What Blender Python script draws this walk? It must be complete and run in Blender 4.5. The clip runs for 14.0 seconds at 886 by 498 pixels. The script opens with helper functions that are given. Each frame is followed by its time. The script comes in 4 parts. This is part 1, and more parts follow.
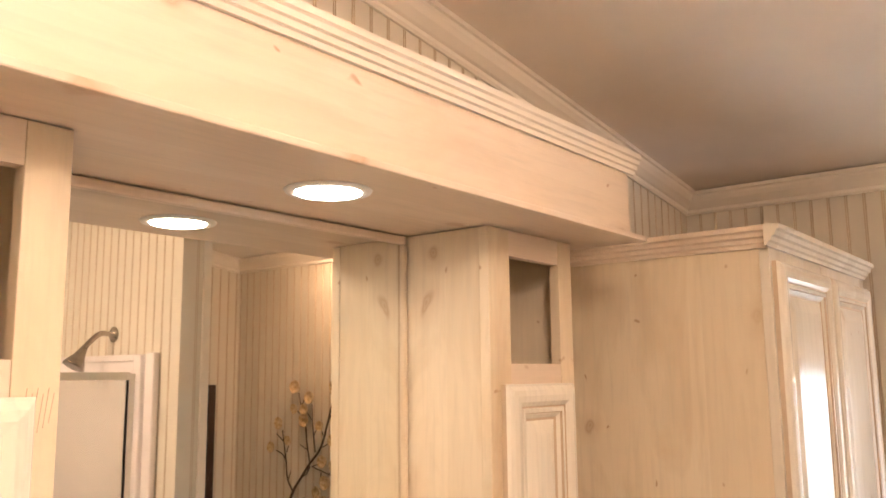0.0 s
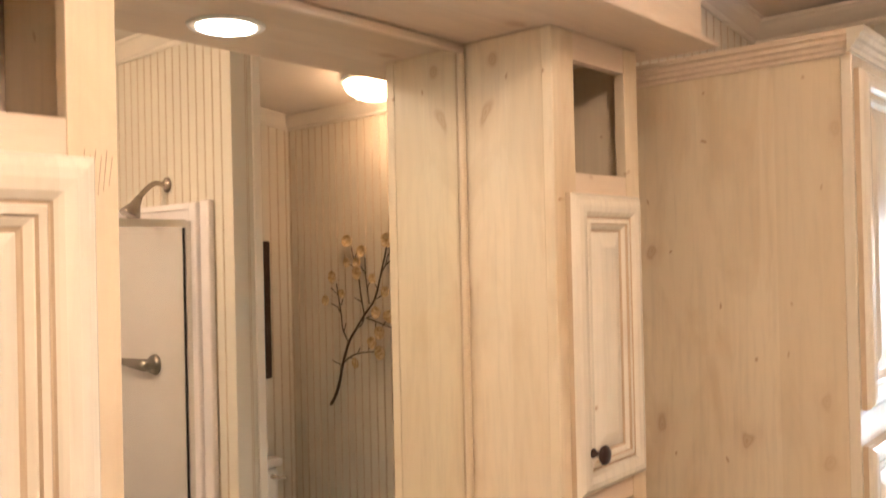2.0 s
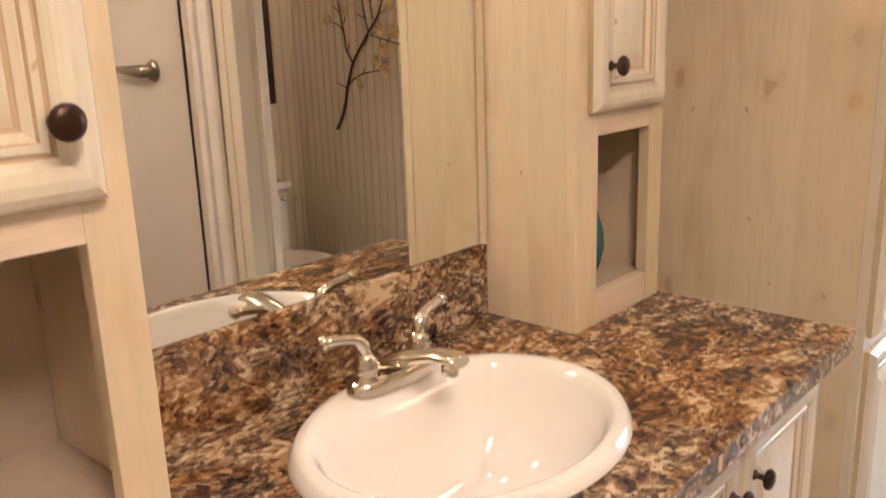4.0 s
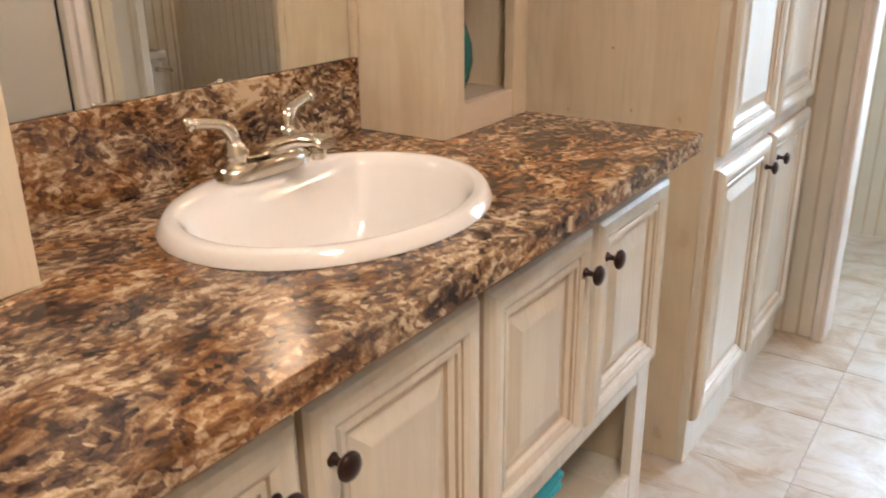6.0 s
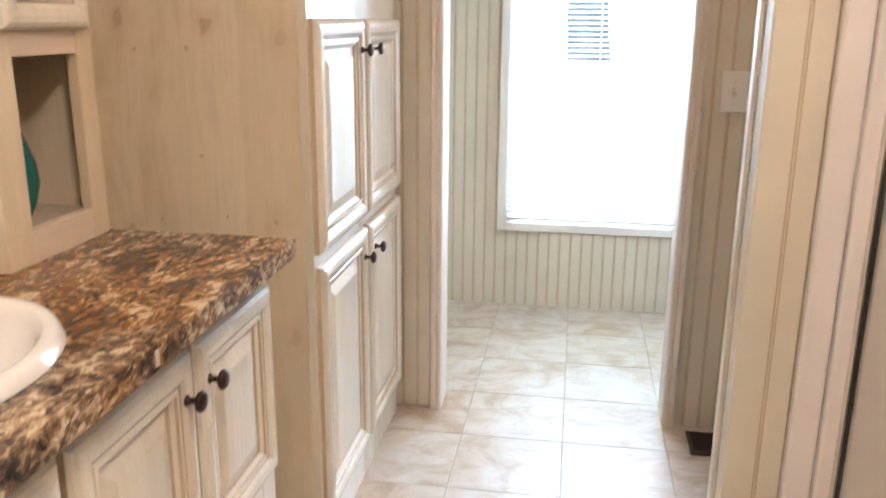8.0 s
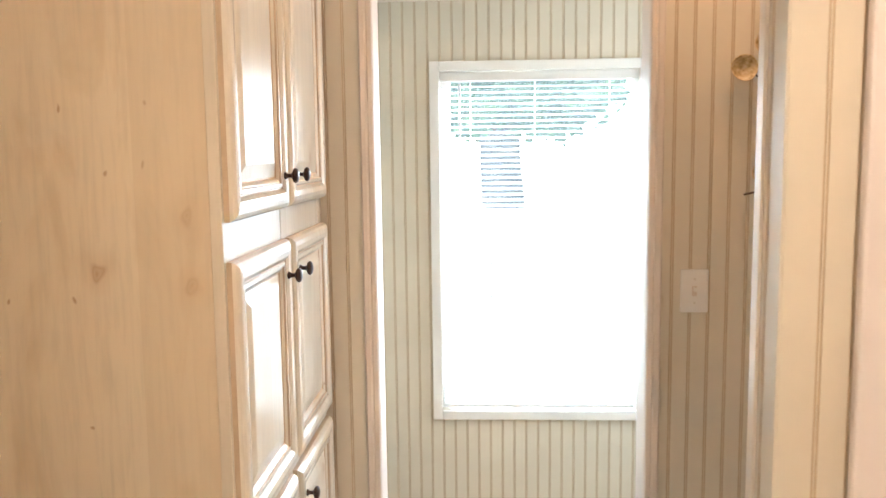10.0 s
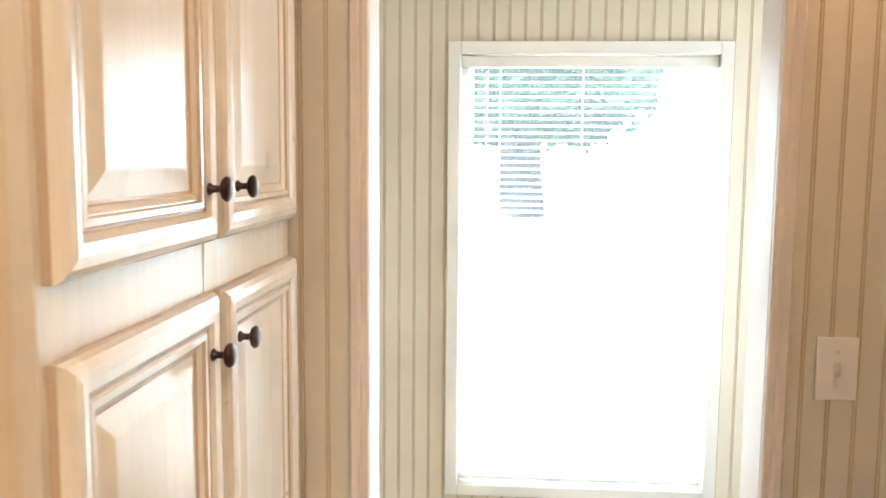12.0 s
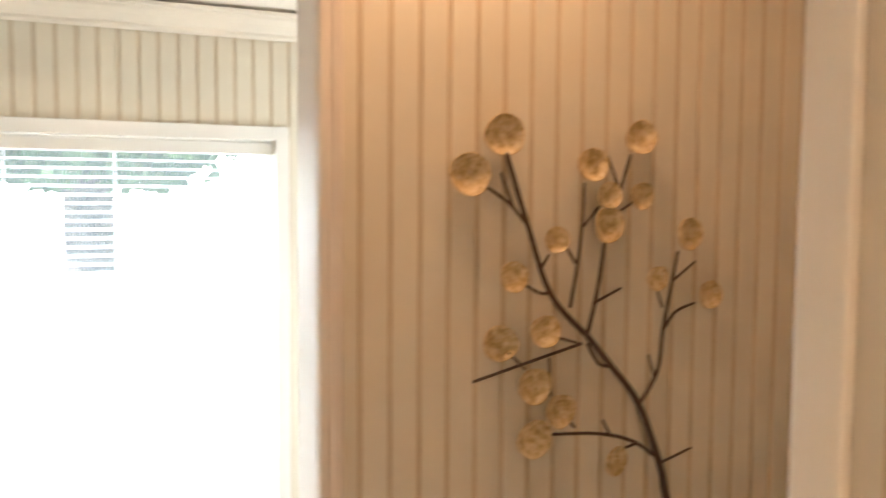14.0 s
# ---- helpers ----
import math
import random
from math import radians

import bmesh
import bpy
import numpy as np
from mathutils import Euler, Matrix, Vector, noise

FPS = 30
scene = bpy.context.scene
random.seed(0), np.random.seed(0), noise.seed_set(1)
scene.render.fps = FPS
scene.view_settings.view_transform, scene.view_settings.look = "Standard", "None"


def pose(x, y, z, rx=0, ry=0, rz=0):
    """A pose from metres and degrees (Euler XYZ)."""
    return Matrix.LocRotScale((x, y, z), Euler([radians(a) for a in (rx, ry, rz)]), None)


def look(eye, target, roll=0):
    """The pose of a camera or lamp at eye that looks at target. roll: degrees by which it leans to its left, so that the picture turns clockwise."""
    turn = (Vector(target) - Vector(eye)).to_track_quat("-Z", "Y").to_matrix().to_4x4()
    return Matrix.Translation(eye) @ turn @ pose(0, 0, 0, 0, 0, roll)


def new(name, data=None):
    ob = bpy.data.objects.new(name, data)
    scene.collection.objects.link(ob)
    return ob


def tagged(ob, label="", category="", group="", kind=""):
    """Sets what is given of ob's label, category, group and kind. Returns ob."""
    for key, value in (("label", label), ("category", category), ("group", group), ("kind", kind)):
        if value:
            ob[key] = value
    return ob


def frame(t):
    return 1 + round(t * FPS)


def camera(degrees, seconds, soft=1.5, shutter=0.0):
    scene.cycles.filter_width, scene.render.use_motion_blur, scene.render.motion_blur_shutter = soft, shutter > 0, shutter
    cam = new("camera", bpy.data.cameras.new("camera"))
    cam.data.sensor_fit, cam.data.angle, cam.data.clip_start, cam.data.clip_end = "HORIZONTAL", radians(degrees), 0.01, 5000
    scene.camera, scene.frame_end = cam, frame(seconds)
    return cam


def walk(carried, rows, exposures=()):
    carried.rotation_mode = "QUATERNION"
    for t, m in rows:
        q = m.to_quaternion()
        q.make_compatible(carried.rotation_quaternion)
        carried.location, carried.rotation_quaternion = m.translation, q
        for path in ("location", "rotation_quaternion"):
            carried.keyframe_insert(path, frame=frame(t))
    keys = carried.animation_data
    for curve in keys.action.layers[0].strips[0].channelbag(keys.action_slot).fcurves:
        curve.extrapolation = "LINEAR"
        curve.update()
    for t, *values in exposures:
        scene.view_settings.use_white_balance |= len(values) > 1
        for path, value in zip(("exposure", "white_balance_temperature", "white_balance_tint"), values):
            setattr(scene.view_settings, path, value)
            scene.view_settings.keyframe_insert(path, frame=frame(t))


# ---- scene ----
cam = camera(55.9, 14.0, soft=1.5, shutter=0.4)
PATH = [
    (0, (0.022, 0.028, 1.659), (-1.204, 1.579, 1.959), -0.6),
    (0.5, (0.009, 0.035, 1.655), (-1.234, 1.578, 1.927), -0.7),
    (1, (-0.001, 0.041, 1.641), (-1.274, 1.569, 1.856), -0.9),
    (1.5, (-0.014, 0.047, 1.605), (-1.302, 1.572, 1.735), -0.9),
    (2, (-0.035, 0.056, 1.554), (-1.361, 1.553, 1.566), -1.3),
    (2.5, (-0.048, 0.067, 1.487), (-1.388, 1.546, 1.361), -1.8),
    (3, (-0.061, 0.073, 1.417), (-1.401, 1.533, 1.146), -2.0),
    (3.5, (-0.069, 0.078, 1.353), (-1.405, 1.51, 0.949), -1.7),
    (6, (0.007, 0.032, 1.155), (-1.063, 1.562, 0.438), -0.8),
    (6.5, (0.057, 0.016, 1.14), (-0.881, 1.633, 0.427), 0.1),
    (7, (0.074, 0.017, 1.141), (-0.638, 1.76, 0.467), 2.2),
    (7.5, (0.072, 0.039, 1.144), (-0.401, 1.885, 0.539), 2.2),
    (8, (0.044, 0.082, 1.194), (-0.256, 1.986, 0.662), 0.5),
    (8.5, (0.006, 0.127, 1.257), (-0.156, 2.072, 0.821), -0.7),
    (9, (-0.014, 0.176, 1.326), (-0.102, 2.148, 1.005), -1.5),
    (11.5, (-0.109, 0.863, 1.373), (-0.254, 2.847, 1.167), 0.5),
    (12, (-0.113, 1.046, 1.359), (-0.246, 3.03, 1.143), 0.5),
    (12.5, (-0.089, 1.194, 1.379), (-0.147, 3.182, 1.167), 0.5),
    (13, (-0.04, 1.295, 1.419), (0.083, 3.281, 1.218), 0.2),
    (13.5, (0.01, 1.349, 1.475), (0.465, 3.289, 1.301), 0.3),
    (14, (0.049, 1.358, 1.528), (0.842, 3.189, 1.396), 0.4),
]
walk(cam, [(t, look(eye, target, roll)) for t, eye, target, roll in PATH],
     exposures=[(0, 1.05, 6050, 15), (2, 0.93, 6000, 13), (3.5, 0.88, 5950, 12), (6, 0.78, 5350, 8), (8, 0.95, 5350, 8), (9, 1.08, 5550, 8), (11.5, 1.15, 5850, 8), (12.5, 1.15, 5950, 8), (14, 1.05, 6300, 11)])

# ---- world and lights ----
world = bpy.data.worlds.new("sky")
scene.world = world
world.use_nodes = True
wn = world.node_tree
sky = wn.nodes.new("ShaderNodeTexSky")
sky.sky_type = "NISHITA"
sky.sun_disc = False
sky.sun_elevation, sky.sun_rotation = radians(48), radians(-125)
wn.links.new(sky.outputs["Color"], wn.nodes["Background"].inputs["Color"])
wn.nodes["Background"].inputs["Strength"].default_value = 0.15

sun = new("sun", bpy.data.lights.new("sun", "SUN"))
sun.data.energy, sun.data.angle, sun.data.color = 5.0, radians(0.6), (1.0, 0.95, 0.88)
sun.matrix_world = look((0, 0, 0), (0.55, 0.40, -0.75))


def area_lamp(name, eye, target, wide, high, watts, colour):
    lamp = new(name, bpy.data.lights.new(name, "AREA"))
    lamp.data.shape, lamp.data.size, lamp.data.size_y = "RECTANGLE", wide, high
    lamp.data.energy, lamp.data.color = watts, colour
    lamp.matrix_world = look(eye, target)
    return lamp


area_lamp("window_daylight", (0.14, 4.9, 2.75), (0.14, 2.6, 0.6), 2.6, 1.4, 640.0, (0.86, 0.95, 1.0))
# Added fill for the small room, out of view; no side window is known.
area_lamp("side_fill", (1.38, 3.085, 1.15), (0.0, 3.085, 1.30), 0.48, 0.88, 7.0, (0.90, 0.96, 1.0))

# ---- materials ----


def base_material(name, colour, rough=0.5, metal=0.0, spec=0.5):
    mat = bpy.data.materials.new(name)
    mat.use_nodes = True
    bsdf = mat.node_tree.nodes["Principled BSDF"]
    bsdf.inputs["Base Color"].default_value = (*colour, 1)
    bsdf.inputs["Roughness"].default_value = rough
    bsdf.inputs["Metallic"].default_value = metal
    bsdf.inputs["Specular IOR Level"].default_value = spec
    return mat, mat.node_tree, bsdf


def add_node(tree, kind, **values):
    node = tree.nodes.new(kind)
    for key, value in values.items():
        node.inputs[key.replace("_", " ")].default_value = value
    return node


def coords(tree, scale=(1, 1, 1), turn=(0, 0, 0), source="Object", jitter=0.0):
    tc = tree.nodes.new("ShaderNodeTexCoord")
    mp = tree.nodes.new("ShaderNodeMapping")
    mp.inputs["Scale"].default_value = scale
    mp.inputs["Rotation"].default_value = turn
    if jitter:
        info = tree.nodes.new("ShaderNodeObjectInfo")
        mul = tree.nodes.new("ShaderNodeMath")
        mul.operation = "MULTIPLY"
        mul.inputs[1].default_value = jitter
        tree.links.new(info.outputs["Random"], mul.inputs[0])
        add = tree.nodes.new("ShaderNodeVectorMath")
        tree.links.new(tc.outputs[source], add.inputs[0])
        tree.links.new(mul.outputs[0], add.inputs[1])
        tree.links.new(add.outputs[0], mp.inputs["Vector"])
    else:
        tree.links.new(tc.outputs[source], mp.inputs["Vector"])
    return mp.outputs["Vector"]


def ramp(tree, fac, stops):
    node = tree.nodes.new("ShaderNodeValToRGB")
    cr = node.color_ramp
    while len(cr.elements) < len(stops):
        cr.elements.new(0.5)
    for el, (p, c) in zip(cr.elements, stops):
        el.position, el.color = p, (*c, 1) if len(c) == 3 else c
    tree.links.new(fac, node.inputs["Fac"])
    return node.outputs["Color"]


def noise_out(tree, vec, scale, detail=4.0, rough=0.55, distort=0.0):
    node = add_node(tree, "ShaderNodeTexNoise", Scale=scale, Detail=detail, Roughness=rough, Distortion=distort)
    tree.links.new(vec, node.inputs["Vector"])
    return node.outputs["Fac"]


def mix(tree, a, b, fac, mode="MIX"):
    node = tree.nodes.new("ShaderNodeMix")
    node.data_type, node.blend_type = "RGBA", mode
    for value, slot in ((fac, 0), (a, 6), (b, 7)):
        if isinstance(value, (int, float)):
            node.inputs[slot].default_value = value
        elif isinstance(value, tuple):
            node.inputs[slot].default_value = (*value, 1)
        else:
            tree.links.new(value, node.inputs[slot])
    return node.outputs[2]


def bump(tree, bsdf, height, strength=0.2, distance=0.002):
    node = add_node(tree, "ShaderNodeBump", Strength=strength, Distance=distance)
    tree.links.new(height, node.inputs["Height"])
    tree.links.new(node.outputs["Normal"], bsdf.inputs["Normal"])


def pine(name, colour, dark, along="z", rough=0.38, knots=0.75, streak=0.5, normal="y"):
    """Whitewashed pine: long grain, soft pink-brown streaks and scattered knots."""
    mat, tree, bsdf = base_material(name, colour, rough)
    long = {"z": (1, 1, 0.07), "y": (1, 0.07, 1), "x": (0.07, 1, 1)}[along]
    fine = noise_out(tree, coords(tree, long, jitter=7.0), 95, 5, 0.6, 0.3)
    broad = noise_out(tree, coords(tree, tuple(0.3 if c < 1 else 1 for c in long), jitter=7.0), 9, 4, 0.6, 0.8)
    col = mix(tree, colour, dark, ramp(tree, broad, [(0.48, (0, 0, 0)), (0.78, (streak, streak, streak))]))
    col = mix(tree, col, tuple(c * 0.80 for c in colour), ramp(tree, fine, [(0.47, (0, 0, 0)), (0.72, (0.5, 0.5, 0.5))]))
    squash = {"z": (1, 1, 0.72), "y": (1, 0.72, 1), "x": (0.72, 1, 1)}[along]
    lie = {"y": (radians(90), 0, 0), "x": (0, radians(90), 0), "z": (0, 0, 0)}[normal]
    vor = tree.nodes.new("ShaderNodeTexVoronoi")
    vor.voronoi_dimensions = "2D"
    vor.inputs["Scale"].default_value = 6.5
    warp = tree.nodes.new("ShaderNodeVectorMath")
    kn = add_node(tree, "ShaderNodeTexNoise", Scale=16.0, Detail=2.0)
    kv = coords(tree, squash, lie, jitter=7.0)
    tree.links.new(kv, kn.inputs["Vector"])
    sc = tree.nodes.new("ShaderNodeVectorMath")
    sc.operation = "SCALE"
    sc.inputs["Scale"].default_value = 0.055
    tree.links.new(kn.outputs["Color"], sc.inputs[0])
    tree.links.new(kv, warp.inputs[0])
    tree.links.new(sc.outputs[0], warp.inputs[1])
    vor.inputs["Randomness"].default_value = 0.9
    tree.links.new(warp.outputs[0], vor.inputs["Vector"])
    spot = ramp(tree, vor.outputs["Distance"], [(0.0, (0.70, 0.70, 0.70)), (0.030, (0.45, 0.45, 0.45)), (0.052, (0.58, 0.58, 0.58)), (0.072, (0.34, 0.34, 0.34)), (0.095, (0.15, 0.15, 0.15)), (0.24, (0, 0, 0))])
    pick = tree.nodes.new("ShaderNodeSeparateColor")
    tree.links.new(vor.outputs["Color"], pick.inputs[0])
    some = ramp(tree, pick.outputs[0], [(1 - knots * 0.6, (0, 0, 0)), (1 - knots * 0.6 + 0.02, (1, 1, 1))])
    col = mix(tree, col, tuple(c * f for c, f in zip(dark, (0.72, 0.55, 0.40))), mix(tree, (0, 0, 0), spot, some))
    pins = tree.nodes.new("ShaderNodeTexVoronoi")
    pins.voronoi_dimensions = "2D"
    pins.inputs["Scale"].default_value = 13.0
    tree.links.new(warp.outputs[0], pins.inputs["Vector"])
    dot = ramp(tree, pins.outputs["Distance"], [(0.0, (0.7, 0.7, 0.7)), (0.028, (0.55, 0.55, 0.55)), (0.055, (0, 0, 0))])
    chance = tree.nodes.new("ShaderNodeSeparateColor")
    tree.links.new(pins.outputs["Color"], chance.inputs[0])
    few = ramp(tree, chance.outputs[1], [(1 - knots * 0.30, (0, 0, 0)), (1 - knots * 0.30 + 0.02, (1, 1, 1))])
    col = mix(tree, col, tuple(c * f for c, f in zip(dark, (0.66, 0.48, 0.34))), mix(tree, (0, 0, 0), dot, few))
    # glued-up planks of slightly different tone
    split = tree.nodes.new("ShaderNodeSeparateXYZ")
    tree.links.new(coords(tree, jitter=7.0), split.inputs[0])
    cell = tree.nodes.new("ShaderNodeMath")
    cell.operation = "SNAP"
    cell.inputs[1].default_value = 0.083
    tree.links.new(split.outputs["xyz".index(next(a for a in "xyz" if a not in (along, normal)))], cell.inputs[0])
    tone = tree.nodes.new("ShaderNodeTexWhiteNoise")
    tone.noise_dimensions = "1D"
    tree.links.new(cell.outputs[0], tone.inputs["W"])
    col = mix(tree, col, tuple(c * f for c, f in zip(colour, (0.84, 0.80, 0.74))), ramp(tree, tone.outputs["Value"], [(0.3, (0, 0, 0)), (1.0, (0.6, 0.6, 0.6))]))
    tree.links.new(col, bsdf.inputs["Base Color"])
    bump(tree, bsdf, fine, 0.12, 0.0012)
    return mat


PINE = pine("whitewashed_pine", (0.75, 0.645, 0.485), (0.55, 0.41, 0.24), knots=1.0, streak=0.75)
PINE_LONG = pine("whitewashed_pine_long", (0.76, 0.64, 0.52), (0.60, 0.44, 0.31), along="y", normal="x")
PINE_UNDER = pine("whitewashed_pine_under", (0.74, 0.62, 0.50), (0.58, 0.42, 0.29), along="y", normal="z")
PAINT = pine("glazed_cream_paint", (0.76, 0.71, 0.61), (0.62, 0.52, 0.40), rough=0.26, knots=0.2, streak=0.35, normal="x")
PAINT_FLAT = pine("glazed_cream_panel", (0.76, 0.71, 0.61), (0.60, 0.50, 0.37), rough=0.30, knots=0.35, streak=0.4, normal="x")
GLAZE = pine("brown_glaze", (0.55, 0.43, 0.30), (0.40, 0.28, 0.18), rough=0.35, knots=0.0)
# Darker, rougher pine for inner faces, niche backs, shelves and hidden boards.
INSIDE = pine("darker_interior_pine", (0.50, 0.41, 0.32), (0.40, 0.31, 0.22), rough=0.6, knots=0.3)


def wall_paint(name, colour, rough=0.45, amount=0.93):
    mat, tree, bsdf = base_material(name, colour, rough)
    big = noise_out(tree, coords(tree), 3.5, 4)
    tree.links.new(mix(tree, colour, tuple(c * amount for c in colour), ramp(tree, big, [(0.4, (0, 0, 0)), (0.7, (1, 1, 1))])), bsdf.inputs["Base Color"])
    bump(tree, bsdf, noise_out(tree, coords(tree), 260, 2), 0.06, 0.001)
    return mat


BOARD = wall_paint("bead_board", (0.71, 0.65, 0.54))
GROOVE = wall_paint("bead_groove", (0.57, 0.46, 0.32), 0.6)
TRIM = wall_paint("trim_paint", (0.72, 0.64, 0.57), 0.5)
CROWN_PAINT = wall_paint("crown_paint", (0.82, 0.75, 0.65), 0.35)
CEILING = wall_paint("ceiling_paint", (0.88, 0.80, 0.71), 0.7)
PLASTER = wall_paint("plain_wall", (0.70, 0.62, 0.50), 0.6)
WHITE_PLASTIC = wall_paint("white_plastic", (0.82, 0.80, 0.77), 0.3, 0.98)
CERAMIC, _t, _b = base_material("white_ceramic", (0.88, 0.85, 0.83), 0.07)
_b.inputs["Coat Weight"].default_value = 0.5
FIBRE = wall_paint("white_fibreglass", (0.86, 0.80, 0.78), 0.22, 0.97)
BLACK, _t, _b = base_material("black_rubber", (0.02, 0.02, 0.02), 0.5)
EMIT, _t, _b = base_material("lamp_lens", (0.9, 0.9, 0.88), 0.4)
_b.inputs["Emission Color"].default_value = (1, 0.90, 0.74, 1)
_b.inputs["Emission Strength"].default_value = 22.0
DOME, _t, _b = base_material("lit_dome_glass", (0.9, 0.88, 0.84), 0.3)
_b.inputs["Emission Color"].default_value = (1, 0.60, 0.33, 1)
_b.inputs["Emission Strength"].default_value = 20.0
# Glass of the added bowl lamp that brightens the main room.
DOME_FILL, _t, _b = base_material("fill_dome_glass", (0.9, 0.88, 0.84), 0.3)
_b.inputs["Emission Color"].default_value = (1, 0.75, 0.53, 1)
_b.inputs["Emission Strength"].default_value = 27.0


def metal(name, colour, rough, dirt=0.6):
    mat, tree, bsdf = base_material(name, colour, rough, 1.0)
    n = noise_out(tree, coords(tree), 60, 3)
    tree.links.new(mix(tree, colour, tuple(c * dirt for c in colour), n), bsdf.inputs["Base Color"])
    return mat


NICKEL = metal("brushed_nickel", (0.72, 0.66, 0.56), 0.18, 0.8)
AGED = metal("aged_nickel", (0.48, 0.42, 0.35), 0.24, 0.6)
BRONZE = metal("oil_rubbed_bronze", (0.065, 0.035, 0.028), 0.28, 0.5)
BRONZE.node_tree.nodes["Principled BSDF"].inputs["Metallic"].default_value = 0.6
ALUMINIUM = metal("shower_aluminium", (0.75, 0.72, 0.66), 0.3, 0.9)
TWIG = metal("dark_twig", (0.10, 0.065, 0.045), 0.55, 0.5)
TWIG.node_tree.nodes["Principled BSDF"].inputs["Metallic"].default_value = 0.2
WOOD_DARK = wall_paint("dark_brown_frame", (0.045, 0.022, 0.014), 0.4, 0.6)

SHELL, _t, _b = base_material("gold_shell", (0.60, 0.42, 0.20), 0.35)
_n = noise_out(_t, coords(_t, jitter=5.0), 90, 5)
_t.links.new(ramp(_t, _n, [(0.3, (0.38, 0.24, 0.10)), (0.5, (0.62, 0.46, 0.24)), (0.7, (0.80, 0.68, 0.46))]), _b.inputs["Base Color"])
bump(_t, _b, _n, 0.5, 0.003)

TEAL, _t, _b = base_material("teal_glaze", (0.008, 0.12, 0.11), 0.12)
TOWEL, _t, _b = base_material("teal_terry", (0.06, 0.36, 0.38), 0.95)
_n = noise_out(_t, coords(_t), 420, 3)
_t.links.new(mix(_t, (0.04, 0.29, 0.32), (0.10, 0.44, 0.46), _n), _b.inputs["Base Color"])
bump(_t, _b, _n, 0.9, 0.004)


def laminate(name):
    """Brown stone-patterned laminate: streaky clusters of cream, rust and near black."""
    mat, tree, bsdf = base_material(name, (0.3, 0.2, 0.1), 0.17)
    v = coords(tree, (1.0, 0.64, 1.0), (0, 0, radians(24)))
    warp = add_node(tree, "ShaderNodeTexNoise", Scale=9.0, Detail=3.0)
    tree.links.new(v, warp.inputs["Vector"])
    sc = tree.nodes.new("ShaderNodeVectorMath")
    sc.operation = "SCALE"
    sc.inputs["Scale"].default_value = 0.06
    tree.links.new(warp.outputs["Color"], sc.inputs[0])
    add = tree.nodes.new("ShaderNodeVectorMath")
    tree.links.new(v, add.inputs[0])
    tree.links.new(sc.outputs[0], add.inputs[1])
    vec = add.outputs[0]
    big = noise_out(tree, vec, 6.0, 4, 0.6, 0.8)
    patch = noise_out(tree, vec, 17, 3, 0.6, 0.5)
    mid = noise_out(tree, vec, 52, 9, 0.84, 0.2)
    vor = add_node(tree, "ShaderNodeTexVoronoi", Scale=165.0)
    tree.links.new(vec, vor.inputs["Vector"])
    cell = tree.nodes.new("ShaderNodeSeparateColor")
    tree.links.new(vor.outputs["Color"], cell.inputs[0])
    total = mid
    for source, weight in ((cell.outputs[0], 0.24), (patch, 0.72)):
        madd = tree.nodes.new("ShaderNodeMath")
        madd.operation = "MULTIPLY_ADD"
        tree.links.new(source, madd.inputs[0])
        madd.inputs[1].default_value = weight
        tree.links.new(total, madd.inputs[2])
        total = madd.outputs[0]
    half = tree.nodes.new("ShaderNodeMath")
    half.operation = "MULTIPLY"
    half.inputs[1].default_value = 0.5
    tree.links.new(total, half.inputs[0])
    grey = ramp(tree, half.outputs[0], [(0.38, (0.022, 0.016, 0.018)), (0.44, (0.080, 0.056, 0.052)), (0.485, (0.18, 0.115, 0.072)), (0.53, (0.36, 0.25, 0.150)), (0.58, (0.64, 0.52, 0.37))])
    rust = ramp(tree, half.outputs[0], [(0.37, (0.024, 0.012, 0.010)), (0.43, (0.090, 0.040, 0.020)), (0.485, (0.22, 0.102, 0.038)), (0.54, (0.38, 0.22, 0.095)), (0.59, (0.62, 0.48, 0.31))])
    tree.links.new(mix(tree, grey, rust, ramp(tree, big, [(0.42, (0, 0, 0)), (0.58, (1, 1, 1))])), bsdf.inputs["Base Color"])
    bump(tree, bsdf, mid, 0.05, 0.001)
    return mat


STONE = laminate("stone_laminate")

TILE, _t, _b = base_material("stone_vinyl_tile", (0.60, 0.53, 0.44), 0.36)
_v = coords(_t, (1, 1, 1), jitter=23.0)
_a = noise_out(_t, _v, 5.5, 6, 0.62, 1.4)
_c = noise_out(_t, coords(_t, (0.5, 1.6, 1), (0, 0, radians(35)), jitter=11.0), 9, 7, 0.68, 1.0)
_col = ramp(_t, _a, [(0.32, (0.44, 0.33, 0.22)), (0.47, (0.57, 0.49, 0.40)), (0.66, (0.64, 0.60, 0.55))])
_col = mix(_t, _col, (0.42, 0.31, 0.20), ramp(_t, _c, [(0.50, (0, 0, 0)), (0.70, (0.8, 0.8, 0.8))]))
_t.links.new(_col, _b.inputs["Base Color"])
bump(_t, _b, _c, 0.06, 0.001)
JOINT, _t, _b = base_material("tile_joint", (0.36, 0.31, 0.25), 0.6)

MIRROR, _t, _b = base_material("mirror_silver", (0.90, 0.91, 0.87), 0.015, 1.0)
GLASS = bpy.data.materials.new("clear_glass")
GLASS.use_nodes = True
_t = GLASS.node_tree
_g = _t.nodes.new("ShaderNodeBsdfGlossy")
_g.inputs["Roughness"].default_value = 0.02
_tr = _t.nodes.new("ShaderNodeBsdfTransparent")
_tr.inputs["Color"].default_value = (0.90, 0.90, 0.87, 1)
_mx = _t.nodes.new("ShaderNodeMixShader")
_mx.inputs[0].default_value = 0.045
_t.links.new(_tr.outputs[0], _mx.inputs[1])
